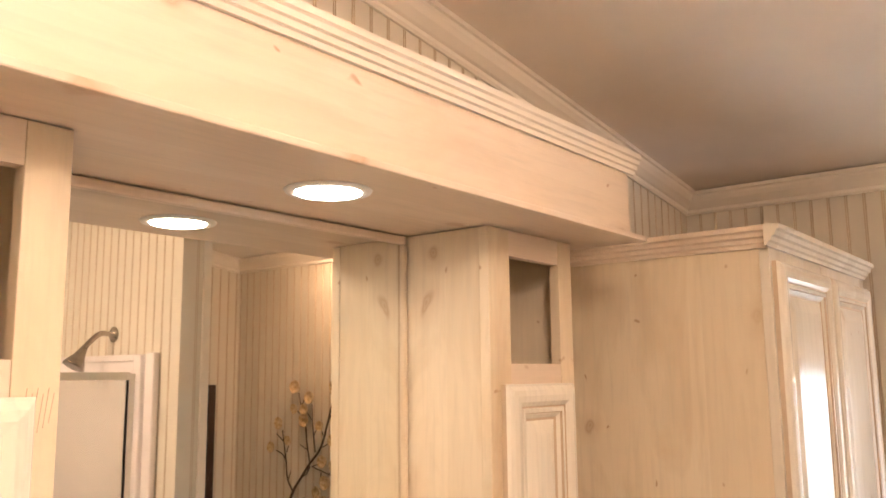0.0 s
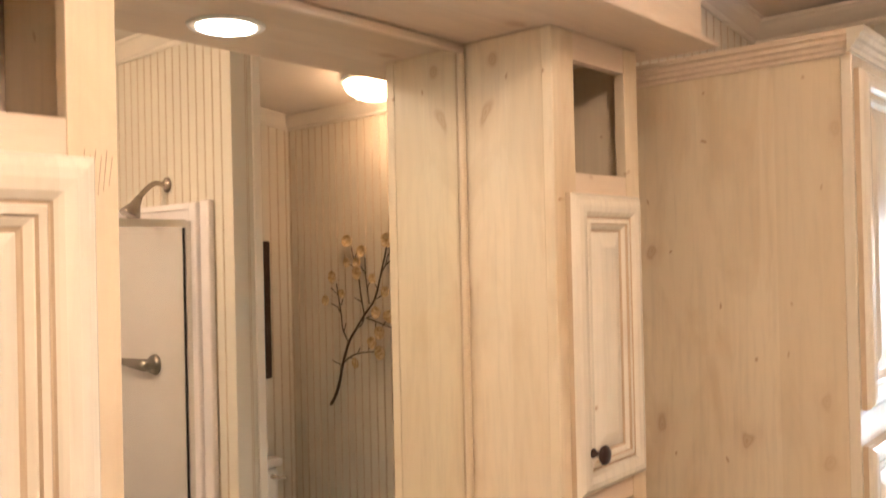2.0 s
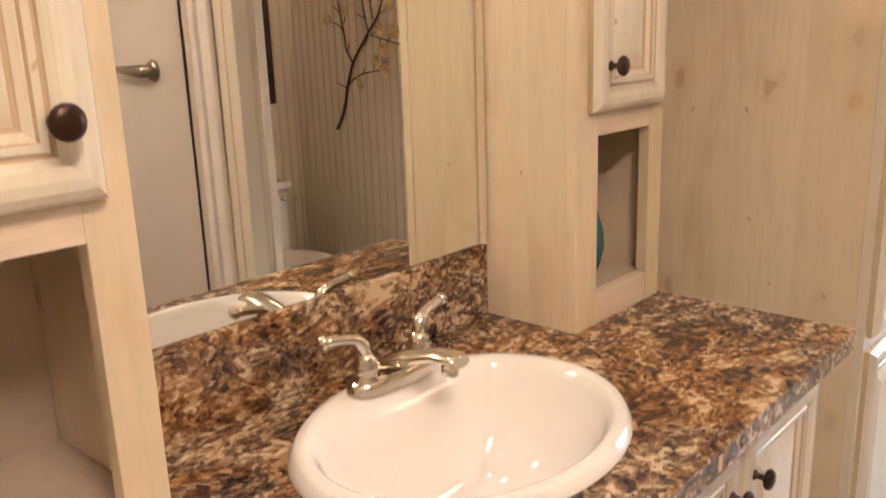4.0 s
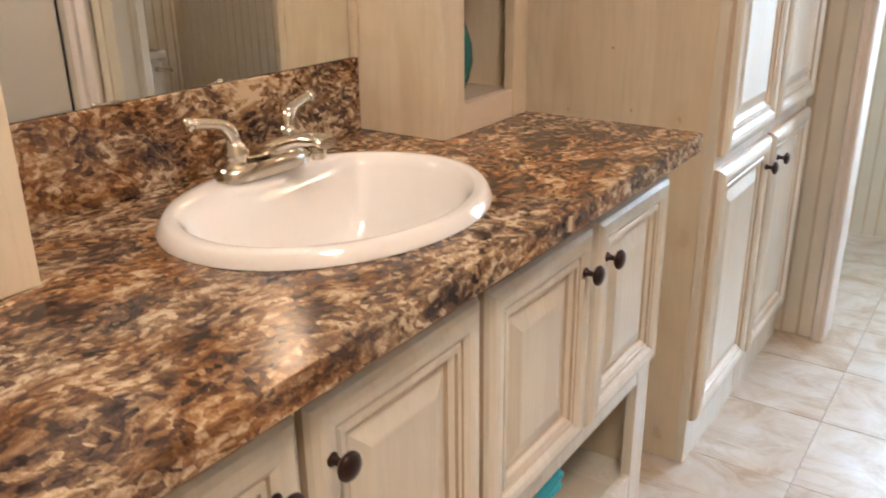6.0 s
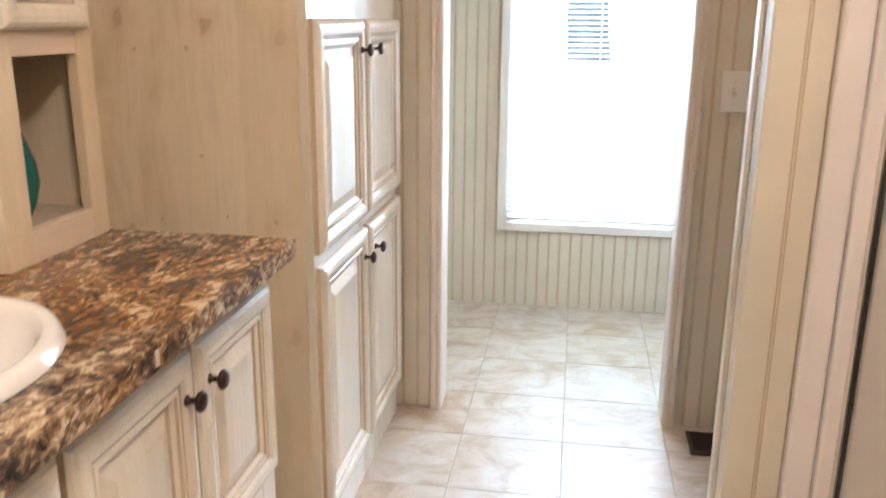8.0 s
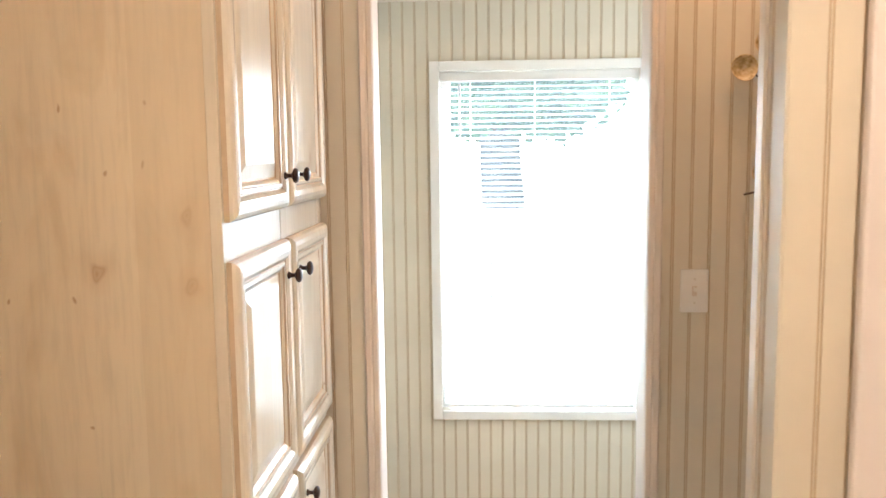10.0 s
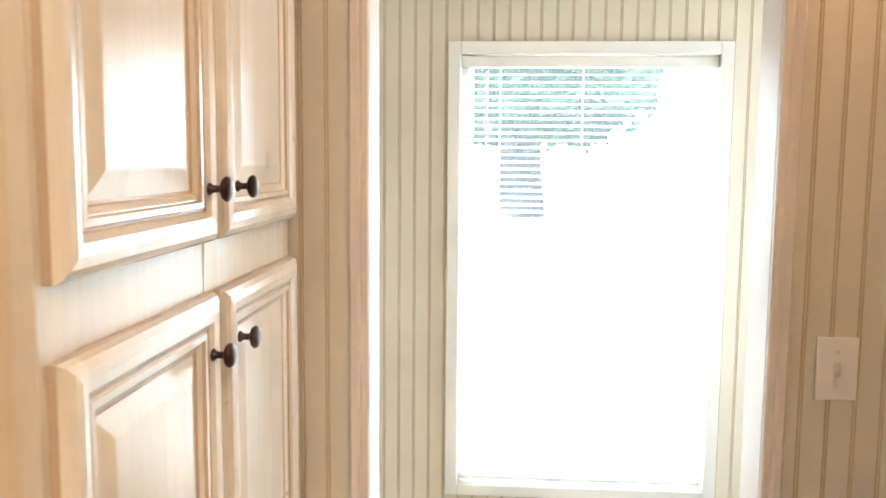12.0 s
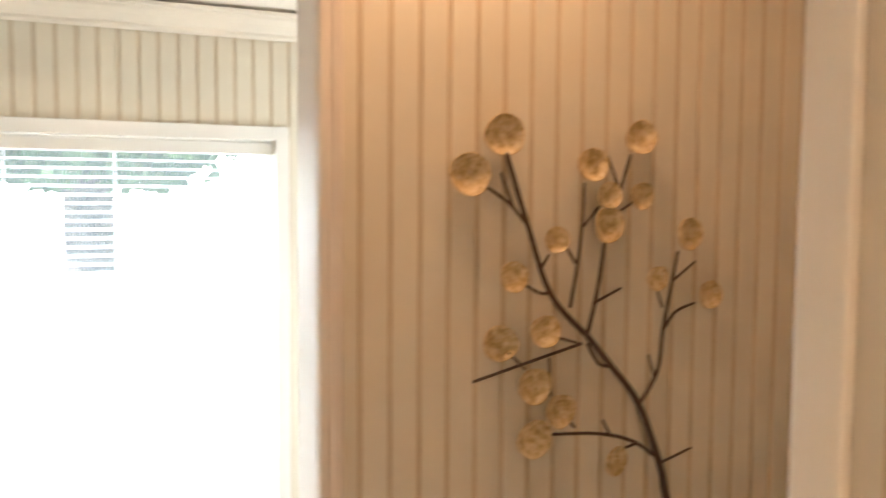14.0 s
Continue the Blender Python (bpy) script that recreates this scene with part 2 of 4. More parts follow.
_t.links.new(_g.outputs[0], _mx.inputs[2])
_t.links.new(_mx.outputs[0], _t.nodes["Material Output"].inputs[0])

# A translucent share in the pane imitates the glare that washes out the tree.
VEILED = GLASS.copy()
VEILED.name = "dusty_window_glass"
VEILED.node_tree.nodes["Transparent BSDF"].inputs["Color"].default_value = (0.965, 0.975, 0.97, 1)
_t = VEILED.node_tree
_tl = _t.nodes.new("ShaderNodeBsdfTranslucent")
_tl.inputs["Color"].default_value = (0.85, 0.93, 0.95, 1)
_m2 = _t.nodes.new("ShaderNodeMixShader")
_m2.inputs[0].default_value = 0.010
_t.links.new(_t.nodes["Mix Shader"].outputs[0], _m2.inputs[1])
_t.links.new(_tl.outputs[0], _m2.inputs[2])
_t.links.new(_m2.outputs[0], _t.nodes["Material Output"].inputs[0])
SLAT, _t, _b = base_material("blind_vinyl", (0.88, 0.89, 0.87), 0.4)
_tl = _t.nodes.new("ShaderNodeBsdfTranslucent")
_tl.inputs["Color"].default_value = (0.88, 0.90, 0.88, 1)
_mx = _t.nodes.new("ShaderNodeMixShader")
_mx.inputs[0].default_value = 0.6
_t.links.new(_b.outputs[0], _mx.inputs[1])
_t.links.new(_tl.outputs[0], _mx.inputs[2])
_t.links.new(_mx.outputs[0], _t.nodes["Material Output"].inputs[0])
LEAF, _t, _b = base_material("leaves", (0.06, 0.12, 0.04), 0.6)
_n = noise_out(_t, coords(_t), 3, 3)
_t.links.new(mix(_t, (0.05, 0.11, 0.05), (0.12, 0.20, 0.08), _n), _b.inputs["Base Color"])
BARK = wall_paint("bark", (0.16, 0.15, 0.14), 0.9, 0.5)
GRASS = wall_paint("pale_gravel", (0.58, 0.57, 0.54), 0.9, 0.9)
SIDING = wall_paint("white_fence_paint", (0.8, 0.8, 0.8), 0.6)
# Emits so the overexposed sky reads white and lights the room through the window.
SKY_GLOW, _t, _b = base_material("glowing_sky_white", (0.8, 0.8, 0.8), 1.0)
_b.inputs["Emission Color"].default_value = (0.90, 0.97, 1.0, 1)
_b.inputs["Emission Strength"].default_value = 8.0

# ---- mesh helpers ----


def box(bm, x0, x1, y0, y1, z0, z1, mat=0):
    vs = [bm.verts.new((x, y, z)) for x in (x0, x1) for y in (y0, y1) for z in (z0, z1)]
    for q in ((0, 1, 3, 2), (4, 6, 7, 5), (0, 4, 5, 1), (2, 3, 7, 6), (0, 2, 6, 4), (1, 5, 7, 3)):
        bm.faces.new([vs[i] for i in q]).material_index = mat
    return bm


def boxes(*specs, bevel=0.0):
    bm = bmesh.new()
    for s in specs:
        box(bm, *s)
    if bevel:
        bmesh.ops.bevel(bm, geom=list(bm.edges), offset=bevel, segments=2, affect="EDGES", profile=0.5)
    return bm


def lathe(profile, segments=24, axis="z"):
    """A turned solid from (radius, height) pairs."""
    bm = bmesh.new()
    rings = []
    for r, h in profile:
        ring = []
        for i in range(segments):
            a = 2 * math.pi * i / segments
            c, s = r * math.cos(a), r * math.sin(a)
            ring.append(bm.verts.new({"z": (c, s, h), "x": (h, c, s), "y": (c, h, s)}[axis]))
        rings.append(ring)
    for lo, hi in zip(rings, rings[1:]):
        for i in range(segments):
            j = (i + 1) % segments
            bm.faces.new((lo[i], lo[j], hi[j], hi[i])).smooth = True
    bm.faces.new(rings[0])
    bm.faces.new(rings[-1])
    bmesh.ops.recalc_face_normals(bm, faces=list(bm.faces))
    return bm


def tube(points, radii, segments=10):
    """A bent tube through a few points."""
    bm = bmesh.new()
    pts = [Vector(p) for p in points]
    smooth, rad = [], []
    for i in range(len(pts) - 1):
        p0, p1, p2, p3 = pts[max(i - 1, 0)], pts[i], pts[i + 1], pts[min(i + 2, len(pts) - 1)]
        for k in range(5):
            t = k / 5
            smooth.append(0.5 * (2 * p1 + (p2 - p0) * t + (2 * p0 - 5 * p1 + 4 * p2 - p3) * t * t + (3 * p1 - p0 - 3 * p2 + p3) * t ** 3))
            rad.append(radii[i] * (1 - t) + radii[i + 1] * t)
    smooth.append(pts[-1])
    rad.append(radii[-1])
    rings = []
    side = None
    for i, p in enumerate(smooth):
        d = (smooth[min(i + 1, len(smooth) - 1)] - smooth[max(i - 1, 0)]).normalized()
        if side is None:
            side = d.orthogonal().normalized()
        side = (side - d * side.dot(d)).normalized()
        up = d.cross(side)
        rings.append([bm.verts.new(p + rad[i] * (math.cos(a) * side + math.sin(a) * up)) for a in (2 * math.pi * k / segments for k in range(segments))])
    for lo, hi in zip(rings, rings[1:]):
        for i in range(segments):
            j = (i + 1) % segments
            bm.faces.new((lo[i], lo[j], hi[j], hi[i])).smooth = True
    bm.faces.new(rings[0])
    bm.faces.new(rings[-1])
    bmesh.ops.recalc_face_normals(bm, faces=list(bm.faces))
    return bm


def sweep(profile, start, end, out, up=(0, 0, 1)):
    """A moulding: a profile of (out, up) pairs drawn straight from start to end."""
    bm = bmesh.new()
    out, up = Vector(out), Vector(up)
    ends = [[bm.verts.new(Vector(p) + out * a + up * b) for a, b in profile] for p in (start, end)]
    n = len(profile)
    for i in range(n):
        j = (i + 1) % n
        bm.faces.new((ends[0][i], ends[0][j], ends[1][j], ends[1][i]))
    bm.faces.new(ends[0])
    bm.faces.new(ends[1])
    bmesh.ops.recalc_face_normals(bm, faces=list(bm.faces))
    return bm


def ringed(w, h, rings, mats=None, close=True, x0=0.0):
    """Mitred rectangular rings, w along y and h along z, each (inset, height towards +x)."""
    bm = bmesh.new()
    loops = []
    for inset, out in rings:
        loops.append([bm.verts.new((x0 + out, y, z)) for y, z in ((inset, inset), (w - inset, inset), (w - inset, h - inset), (inset, h - inset))])
    for k, (lo, hi) in enumerate(zip(loops, loops[1:])):
        for i in range(4):
            j = (i + 1) % 4
            bm.faces.new((lo[i], lo[j], hi[j], hi[i])).material_index = mats[k] if mats else 0
    if close:
        bm.faces.new(loops[-1])
    return bm


def mesh_object(name, bm, materials):
    me = bpy.data.meshes.new(name)
    bm.to_mesh(me)
    bm.free()
    for m in materials if isinstance(materials, (list, tuple)) else [materials]:
        me.materials.append(m)
    return new(name, me)


def part(name, bm, material, parent, label="", at=None):
    ob = mesh_object(name, bm, material)
    ob.parent = parent
    if at is not None:
        ob.matrix_basis = at
    return tagged(ob, label)


def thing(name, label, category, at=None, group="", kind=""):
    ob = new(name)
    ob.empty_display_size = 0.05
    if at is not None:
        ob.matrix_basis = at
    return tagged(ob, label, category, group, kind)


def structure(name, bm, material, label, category):
    return tagged(mesh_object(name, bm, material), label, category, kind="structure")


# ---- structure ----
WEST, EAST, NORTH, SOUTH, FAR = -0.96, 1.29, 2.485, -1.30, 3.528
PITCH = 0.0457


def roof(y):
    return 2.205 + 0.126 * (NORTH - y)


def bead_wall(name, a, b, thick, z0, top0, top1, label, holes=(), phase=0.0):
    """A wall of bead board from a to b (plan points); the face is on the left of the way from a to b. holes: (from, to, low, high)."""
    bm = bmesh.new()
    a, b = Vector((*a, 0)), Vector((*b, 0))
    length = (b - a).length
    way = (b - a).normalized()
    inward = Vector((-way.y, way.x, 0))
    cuts = {0.0: 0, length: 0}
    for lo, hi, _, _ in holes:
        cuts[lo] = cuts[hi] = 0
    s = phase
    while s < length:
        for off, deep in ((-0.0042, 0), (-0.0030, 1), (-0.0016, 1), (-0.0006, 0), (0.0006, 0), (0.0016, 1), (0.0030, 1), (0.0042, 0)):
            if 0.001 < s + off < length - 0.001 and all(abs(s + off - c) > 0.0005 for h in holes for c in h[:2]):
                cuts[s + off] = deep
        s += PITCH
    order = sorted(cuts)
    top = lambda s: top0 + (top1 - top0) * s / length
    for s0, s1 in zip(order, order[1:]):
        d0, d1 = cuts[s0], cuts[s1]
        mid = (s0 + s1) / 2
        spans = [(z0, None)]
        for lo, hi, low, high in holes:
            if lo < mid < hi:
                spans = [(high, None)] + ([(z0, low)] if low > z0 + 0.001 else [])
        for lo, hi in spans:
            p0, p1 = a + way * s0 - inward * d0 * 0.0014, a + way * s1 - inward * d1 * 0.0014
            q0, q1 = a + way * s0 - inward * thick, a + way * s1 - inward * thick
            vs = []
            for p, s in ((p0, s0), (p1, s1), (q1, s1), (q0, s0)):
                vs.append((bm.verts.new((p.x, p.y, lo)), bm.verts.new((p.x, p.y, hi if hi is not None else top(s)))))
            f = bm.faces.new((vs[0][0], vs[1][0], vs[1][1], vs[0][1]))
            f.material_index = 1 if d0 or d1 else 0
            bm.faces.new((vs[2][0], vs[3][0], vs[3][1], vs[2][1])).material_index = 2
            bm.faces.new((vs[0][1], vs[1][1], vs[2][1], vs[3][1])).material_index = 2
            bm.faces.new((vs[1][0], vs[0][0], vs[3][0], vs[2][0])).material_index = 2
            for edge, u, v in ((s0, 0, 3), (s1, 2, 1)):
                if edge in (0.0, length) or any(edge in h[:2] for h in holes):
                    bm.faces.new((vs[u][0], vs[u][1], vs[v][1], vs[v][0])).material_index = 2
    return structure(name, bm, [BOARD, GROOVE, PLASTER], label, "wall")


DOOR_L, DOOR_R, DOOR_H = -0.354, 0.363, 1.96
CREAM = "cream bead board wall panelling with fine brown grooves"
# faces: the north wall of the bathroom looks towards -y
bead_wall("wall_north", (EAST, NORTH), (WEST, NORTH), 0.045, 0, roof(NORTH), roof(NORTH), CREAM,
          [(EAST - DOOR_R, EAST - DOOR_L, -1, DOOR_H)], phase=0.0127)
bead_wall("wall_west", (WEST, NORTH), (WEST, SOUTH), 0.10, 0, roof(NORTH), roof(SOUTH), CREAM)
bead_wall("wall_east", (EAST, SOUTH), (EAST, NORTH), 0.10, 0, roof(SOUTH), roof(NORTH), CREAM, phase=0.02)
bead_wall("wall_south", (WEST, SOUTH), (EAST, SOUTH), 0.10, 0, roof(SOUTH), roof(SOUTH), CREAM)
PX, P0, P1 = 0.350, 1.535, 1.630
bead_wall("partition_front", (EAST, P0), (PX, P0), 0.046, 0, roof(P0), roof(P0), CREAM, phase=0.0177)
bead_wall("partition_back", (PX, P1), (EAST, P1), 0.047, 0, roof(P1), roof(P1), CREAM, phase=0.02)
bead_wall("partition_shower", (0.46, 0.50), (EAST, 0.50), 0.10, 0, 1.78, 1.78, CREAM)
# the little room beyond
bead_wall("far_wall", (1.30, FAR), (-1.05, FAR), 0.11, 0, 1.985, 1.985, CREAM,
          [(1.30 - 0.515, 1.30 + 0.235, 0.362, 1.665)], phase=0.02)
bead_wall("far_wall_west", (-1.05, FAR), (-1.05, NORTH + 0.10), 0.1, 0, 1.985, 2.20, CREAM)
# The opening in this east wall is made up to let the side fill in.
bead_wall("far_wall_east", (1.30, NORTH + 0.10), (1.30, FAR), 0.1, 0, 2.20, 1.985, CREAM, [(0.25, 0.75, 0.7, 1.6)])
bead_wall("far_wall_south", (-1.05, NORTH + 0.10), (1.30, NORTH + 0.10), 0.052, 0, 2.20, 2.20, CREAM,
          [(1.05 + DOOR_L, 1.05 + DOOR_R, -1, DOOR_H)])


def slab(name, x0, x1, ya, za, yb, zb, thick, mat, label, category):
    bm = bmesh.new()
    vs = [bm.verts.new((x, y, z + d)) for d in (0, thick) for x, y, z in ((x0, ya, za), (x1, ya, za), (x1, yb, zb), (x0, yb, zb))]
    for q in ((0, 3, 2, 1), (4, 5, 6, 7), (0, 1, 5, 4), (1, 2, 6, 5), (2, 3, 7, 6), (3, 0, 4, 7)):
        bm.faces.new([vs[i] for i in q])
    return structure(name, bm, mat, label, category)


slab("ceiling", WEST - 0.1, EAST + 0.1, SOUTH - 0.1, roof(SOUTH - 0.1) - 0.002, NORTH + 0.05, roof(NORTH + 0.05) - 0.002, 0.08, CEILING, "white painted sloping ceiling", "ceiling")
slab("ceiling_far_room", -1.15, 1.40, NORTH + 0.05, 2.20, FAR + 0.11, 1.958, 0.08, CEILING, "white painted sloping ceiling of the small room", "ceiling")

CROWN = [(0, 0), (0.006, 0), (0.010, 0.006), (0.010, 0.014), (0.016, 0.018), (0.030, 0.032), (0.038, 0.044), (0.040, 0.052), (0.046, 0.054), (0.046, 0.064), (0, 0.064)]


def crown_run(a, b, out, name="crown_moulding"):
    return structure(name, sweep(CROWN, a, b, out), CROWN_PAINT, "painted crown moulding along the ceiling", "trim")


c = 0.066
crown_run((WEST, NORTH, roof(NORTH) - c), (WEST, SOUTH, roof(SOUTH) - c), (1, 0, 0))
crown_run((WEST, NORTH, roof(NORTH) - c), (EAST, NORTH, roof(NORTH) - c), (0, -1, 0))
crown_run((EAST, NORTH, roof(NORTH) - c), (EAST, P1, roof(P1) - c), (-1, 0, 0))
crown_run((PX, P0, roof(P0) - c), (EAST, P0, roof(P0) - c), (0, -1, 0))
crown_run((PX, P1, roof(P1) - c), (EAST, P1, roof(P1) - c), (0, 1, 0))
crown_run((EAST, P0, roof(P0) - c), (EAST, SOUTH, roof(SOUTH) - c), (-1, 0, 0))
crown_run((-1.05, FAR, 1.917), (1.30, FAR, 1.917), (0, -1, 0))
# corner trim at the end of the partition
end = structure("partition_end", boxes((PX - 0.0045, PX - 0.0005, P0 - 0.003, P1 - 0.023, 0, roof(P1) - 0.004), (PX, PX + 0.020, P0 - 0.003, P0 - 0.0005, 0, roof(P1) - 0.07)), BOARD, "cream board end of a partition", "wall")
for y in (P1 - 0.040, P1 - 0.046):
    part("groove", boxes((PX - 0.0051, PX - 0.0046, y - 0.0012, y + 0.0012, 0.001, roof(P1) - 0.006)), GROOVE, end)
structure("partition_trim", boxes((PX - 0.0095, PX - 0.0005, P1 - 0.0225, P1 + 0.006, 0, roof(P1) - 0.004), (PX, PX + 0.024, P1 + 0.001, P1 + 0.006, 0, roof(P1) - 0.07), bevel=0.002), CROWN_PAINT, "painted corner trim at the end of a partition", "trim")

# doorway: jambs and casings
J = 0.018
structure("door_jamb", boxes((DOOR_L - 0.001, DOOR_L + J, NORTH - 0.004, NORTH + 0.104, 0, DOOR_H), (DOOR_R - J, DOOR_R + 0.001, NORTH - 0.004, NORTH + 0.104, 0, DOOR_H), (DOOR_L + J + 0.001, DOOR_R - J - 0.001, NORTH - 0.004, NORTH + 0.104, DOOR_H - J, DOOR_H), bevel=0.002), TRIM, "painted jamb of an open doorway", "door frame")
CASE = [(0, 0), (0.008, 0), (0.011, 0.003), (0.012, 0.012), (0.010, 0.016), (0.013, 0.021), (0.014, 0.031), (0.010, 0.035), (0, 0.035)]
IN_L, IN_R = DOOR_L + J - 0.001, DOOR_R - J + 0.001
for name, start, end, out, up in (("door_casing_west", (IN_L, NORTH - 0.0045, 0), (IN_L, NORTH - 0.0045, DOOR_H), (0, -1, 0), (-1, 0, 0)), ("door_casing_east", (IN_R, NORTH - 0.0045, 0), (IN_R, NORTH - 0.0045, DOOR_H), (0, -1, 0), (1, 0, 0)), ("door_casing_head", (IN_L - 0.035, NORTH - 0.001, DOOR_H + 0.001), (IN_R + 0.035, NORTH - 0.001, DOOR_H + 0.001), (0, -1, 0), (0, 0, 1))):
    structure(name, sweep(CASE, start, end, out, up), TRIM, "painted moulded door casing", "trim")

# ---- window with blind ----
WX0, WX1, WZ0, WZ1 = -0.235, 0.515, 0.362, 1.665
window = thing("window_1", "tall white-framed window with an open slatted blind", "window", kind="structure")
part("window_frame", boxes((WX0 - 0.032, WX0 + 0.004, FAR - 0.016, FAR - 0.001, WZ0 - 0.030, WZ1 + 0.032), (WX1 - 0.004, WX1 + 0.032, FAR - 0.016, FAR - 0.001, WZ0 - 0.030, WZ1 + 0.032), (WX0 + 0.005, WX1 - 0.005, FAR - 0.016, FAR - 0.001, WZ1 - 0.004, WZ1 + 0.032), bevel=0.002), WHITE_PLASTIC, window)
part("window_sill", boxes((WX0 + 0.005, WX1 - 0.005, FAR - 0.018, FAR - 0.001, WZ0 - 0.030, WZ0 + 0.004), bevel=0.003), WHITE_PLASTIC, window)
part("sash", boxes((WX0, WX0 + 0.040, FAR + 0.05, FAR + 0.09, WZ0, WZ1), (WX1 - 0.022, WX1, FAR + 0.05, FAR + 0.09, WZ0, WZ1), (WX0 + 0.022, WX1 - 0.022, FAR + 0.05, FAR + 0.09, WZ0, WZ0 + 0.022), (WX0 + 0.022, WX1 - 0.022, FAR + 0.05, FAR + 0.09, WZ1 - 0.022, WZ1)), WHITE_PLASTIC, window)
pane = part("pane", boxes((WX0 + 0.022, WX1 - 0.022, FAR + 0.068, FAR + 0.072, WZ0 + 0.022, WZ1 - 0.022)), VEILED, window)
pane.visible_shadow = False

blind = thing("window_blind", "white slatted window blind lowered with slats open", "blind")
part("headrail", boxes((WX0 + 0.006, WX1 - 0.006, FAR + 0.004, FAR + 0.038, WZ1 - 0.040, WZ1 - 0.008), bevel=0.003), WHITE_PLASTIC, blind)
slat_mesh = None
z, k = WZ1 - 0.060, 0
while z > WZ0 + 0.03:
    if slat_mesh is None:
        bm = bmesh.new()
        prev = None
        for i in range(5):
            y = (i - 2) * 0.0058
            h = 0.0016 * (1 - ((i - 2) / 2) ** 2)
            row = [bm.verts.new((x, y, h)) for x in (WX0 + 0.008, WX1 - 0.008)] + [bm.verts.new((x, y, h - 0.0009)) for x in (WX0 + 0.008, WX1 - 0.008)]
            if prev:
                bm.faces.new((prev[0], prev[1], row[1], row[0]))
                bm.faces.new((prev[2], row[2], row[3], prev[3]))
            prev = row
        ob = part("slat", bm, SLAT, blind, at=pose(0, FAR + 0.021, z, 12, 0, 0))
        slat_mesh = ob.data
    else:
        ob = new("slat", slat_mesh)
        ob.parent = blind
        ob.matrix_basis = pose(0, FAR + 0.021, z, 12, 0, 0)
    z -= 0.0212
part("bottom_rail", boxes((WX0 + 0.008, WX1 - 0.008, FAR + 0.010, FAR + 0.032, WZ0 + 0.012, WZ0 + 0.024), bevel=0.002), WHITE_PLASTIC, blind)
for x in (-0.115, 0.125, 0.40):
    part("ladder_cord", boxes((x - 0.002, x + 0.002, FAR + 0.006, FAR + 0.008, WZ0 + 0.02, WZ1 - 0.04)), SLAT, blind)
part("wand", tube([(-0.155, FAR - 0.004, WZ1 - 0.05), (-0.155, FAR - 0.004, 1.39)], [0.004, 0.004], 8), WHITE_PLASTIC, blind)

# ---- outdoors ----
structure("ground", boxes((-60, 60, FAR + 0.2, 90, -0.75, -0.60)), GRASS, "sunlit pale gravel yard outside the window", "ground")
structure("backdrop", boxes((-30, 30, 58, 58.2, -0.6, 30)), SKY_GLOW, "glowing white backdrop in place of the overexposed sky", "backdrop")

fence = thing("garden_fence", "low white painted board fence in the yard", "fence")
for i in range(24):
    part("fence_board", boxes((-3.6 + i * 0.30, -3.6 + i * 0.30 + 0.285, 10.2, 10.24, -0.6, 0.70), bevel=0.004), SIDING, fence)
part("fence_rail", boxes((-3.6, 3.6, 10.25, 10.29, 0.30, 0.40)), SIDING, fence)

tree = thing("tree", "broad leafy green tree with a thick trunk", "tree")
part("trunk", tube([(0.15, 11.6, -0.6), (0.17, 11.6, 0.5), (0.12, 11.6, 1.5), (0.2, 11.6, 2.6), (0.3, 11.7, 3.8)], [0.34, 0.30, 0.28, 0.2, 0.08], 12), BARK, tree)
for dx, dy, dz in ((-1.1, 0.3, 1.2), (1.5, -0.2, 1.3), (0.7, 0.6, 1.7), (-0.5, -0.5, 2.0)):
    part("limb", tube([(0.15, 11.6, 1.5), (0.15 + dx * 0.5, 11.6 + dy * 0.5, 1.6 + dz * 0.6), (0.15 + dx, 11.6 + dy, 1.5 + dz)], [0.13, 0.08, 0.03], 8), BARK, tree)
bm = bmesh.new()
rng = random.Random(5)
clumps = [(0.35 + rng.uniform(-1.3, 1.15), 11.4 + rng.uniform(-0.8, 0.8), 2.2 + rng.uniform(-0.30, 1.4), rng.uniform(0.30, 0.45)) for _ in range(130)]
for cx, cy, cz, cr in clumps:
    for _ in range(150):
        d = Vector((rng.gauss(0, 1), rng.gauss(0, 1), rng.gauss(0, 0.8))).normalized() * cr * rng.uniform(0.4, 1.05)
        p = Vector((cx, cy, cz)) + d
        u = Vector((rng.uniform(-1, 1), rng.uniform(-1, 1), rng.uniform(-1, 1))).normalized()
        v = u.orthogonal().normalized()
        s = rng.uniform(0.10, 0.19)
        bm.faces.new([bm.verts.new(p + q) for q in (u * s, v * s * 0.5, -u * s, -v * s * 0.5)])
tagged(part("crown", bm, LEAF, tree), kind="stuff")

# ---- cabinets ----
STEPS = [(0, 0), (0, 0.009), (0.003, 0.015), (0.009, 0.0195), (0.017, 0.021), (0.026, 0.0195), (0.032, 0.015), (0.0335, 0.0125), (0.0350, 0.0125), (0.0365, 0.0150), (0.0420, 0.0150), (0.0435, 0.0110), (0.0450, 0.0110), (0.0500, 0.0070), (0.0515, 0.0050)]
STEP_MATS = [1, 0, 0, 0, 0, 0, 1, 1, 0, 0, 1, 0, 0, 1]
KNOB = [(0.0055, 0.0), (0.0075, 0.001), (0.0075, 0.003), (0.0045, 0.006), (0.0042, 0.013), (0.0070, 0.016), (0.0125, 0.018), (0.0150, 0.021), (0.0150, 0.0235), (0.0125, 0.0265), (0.0070, 0.0285), (0.002, 0.029)]


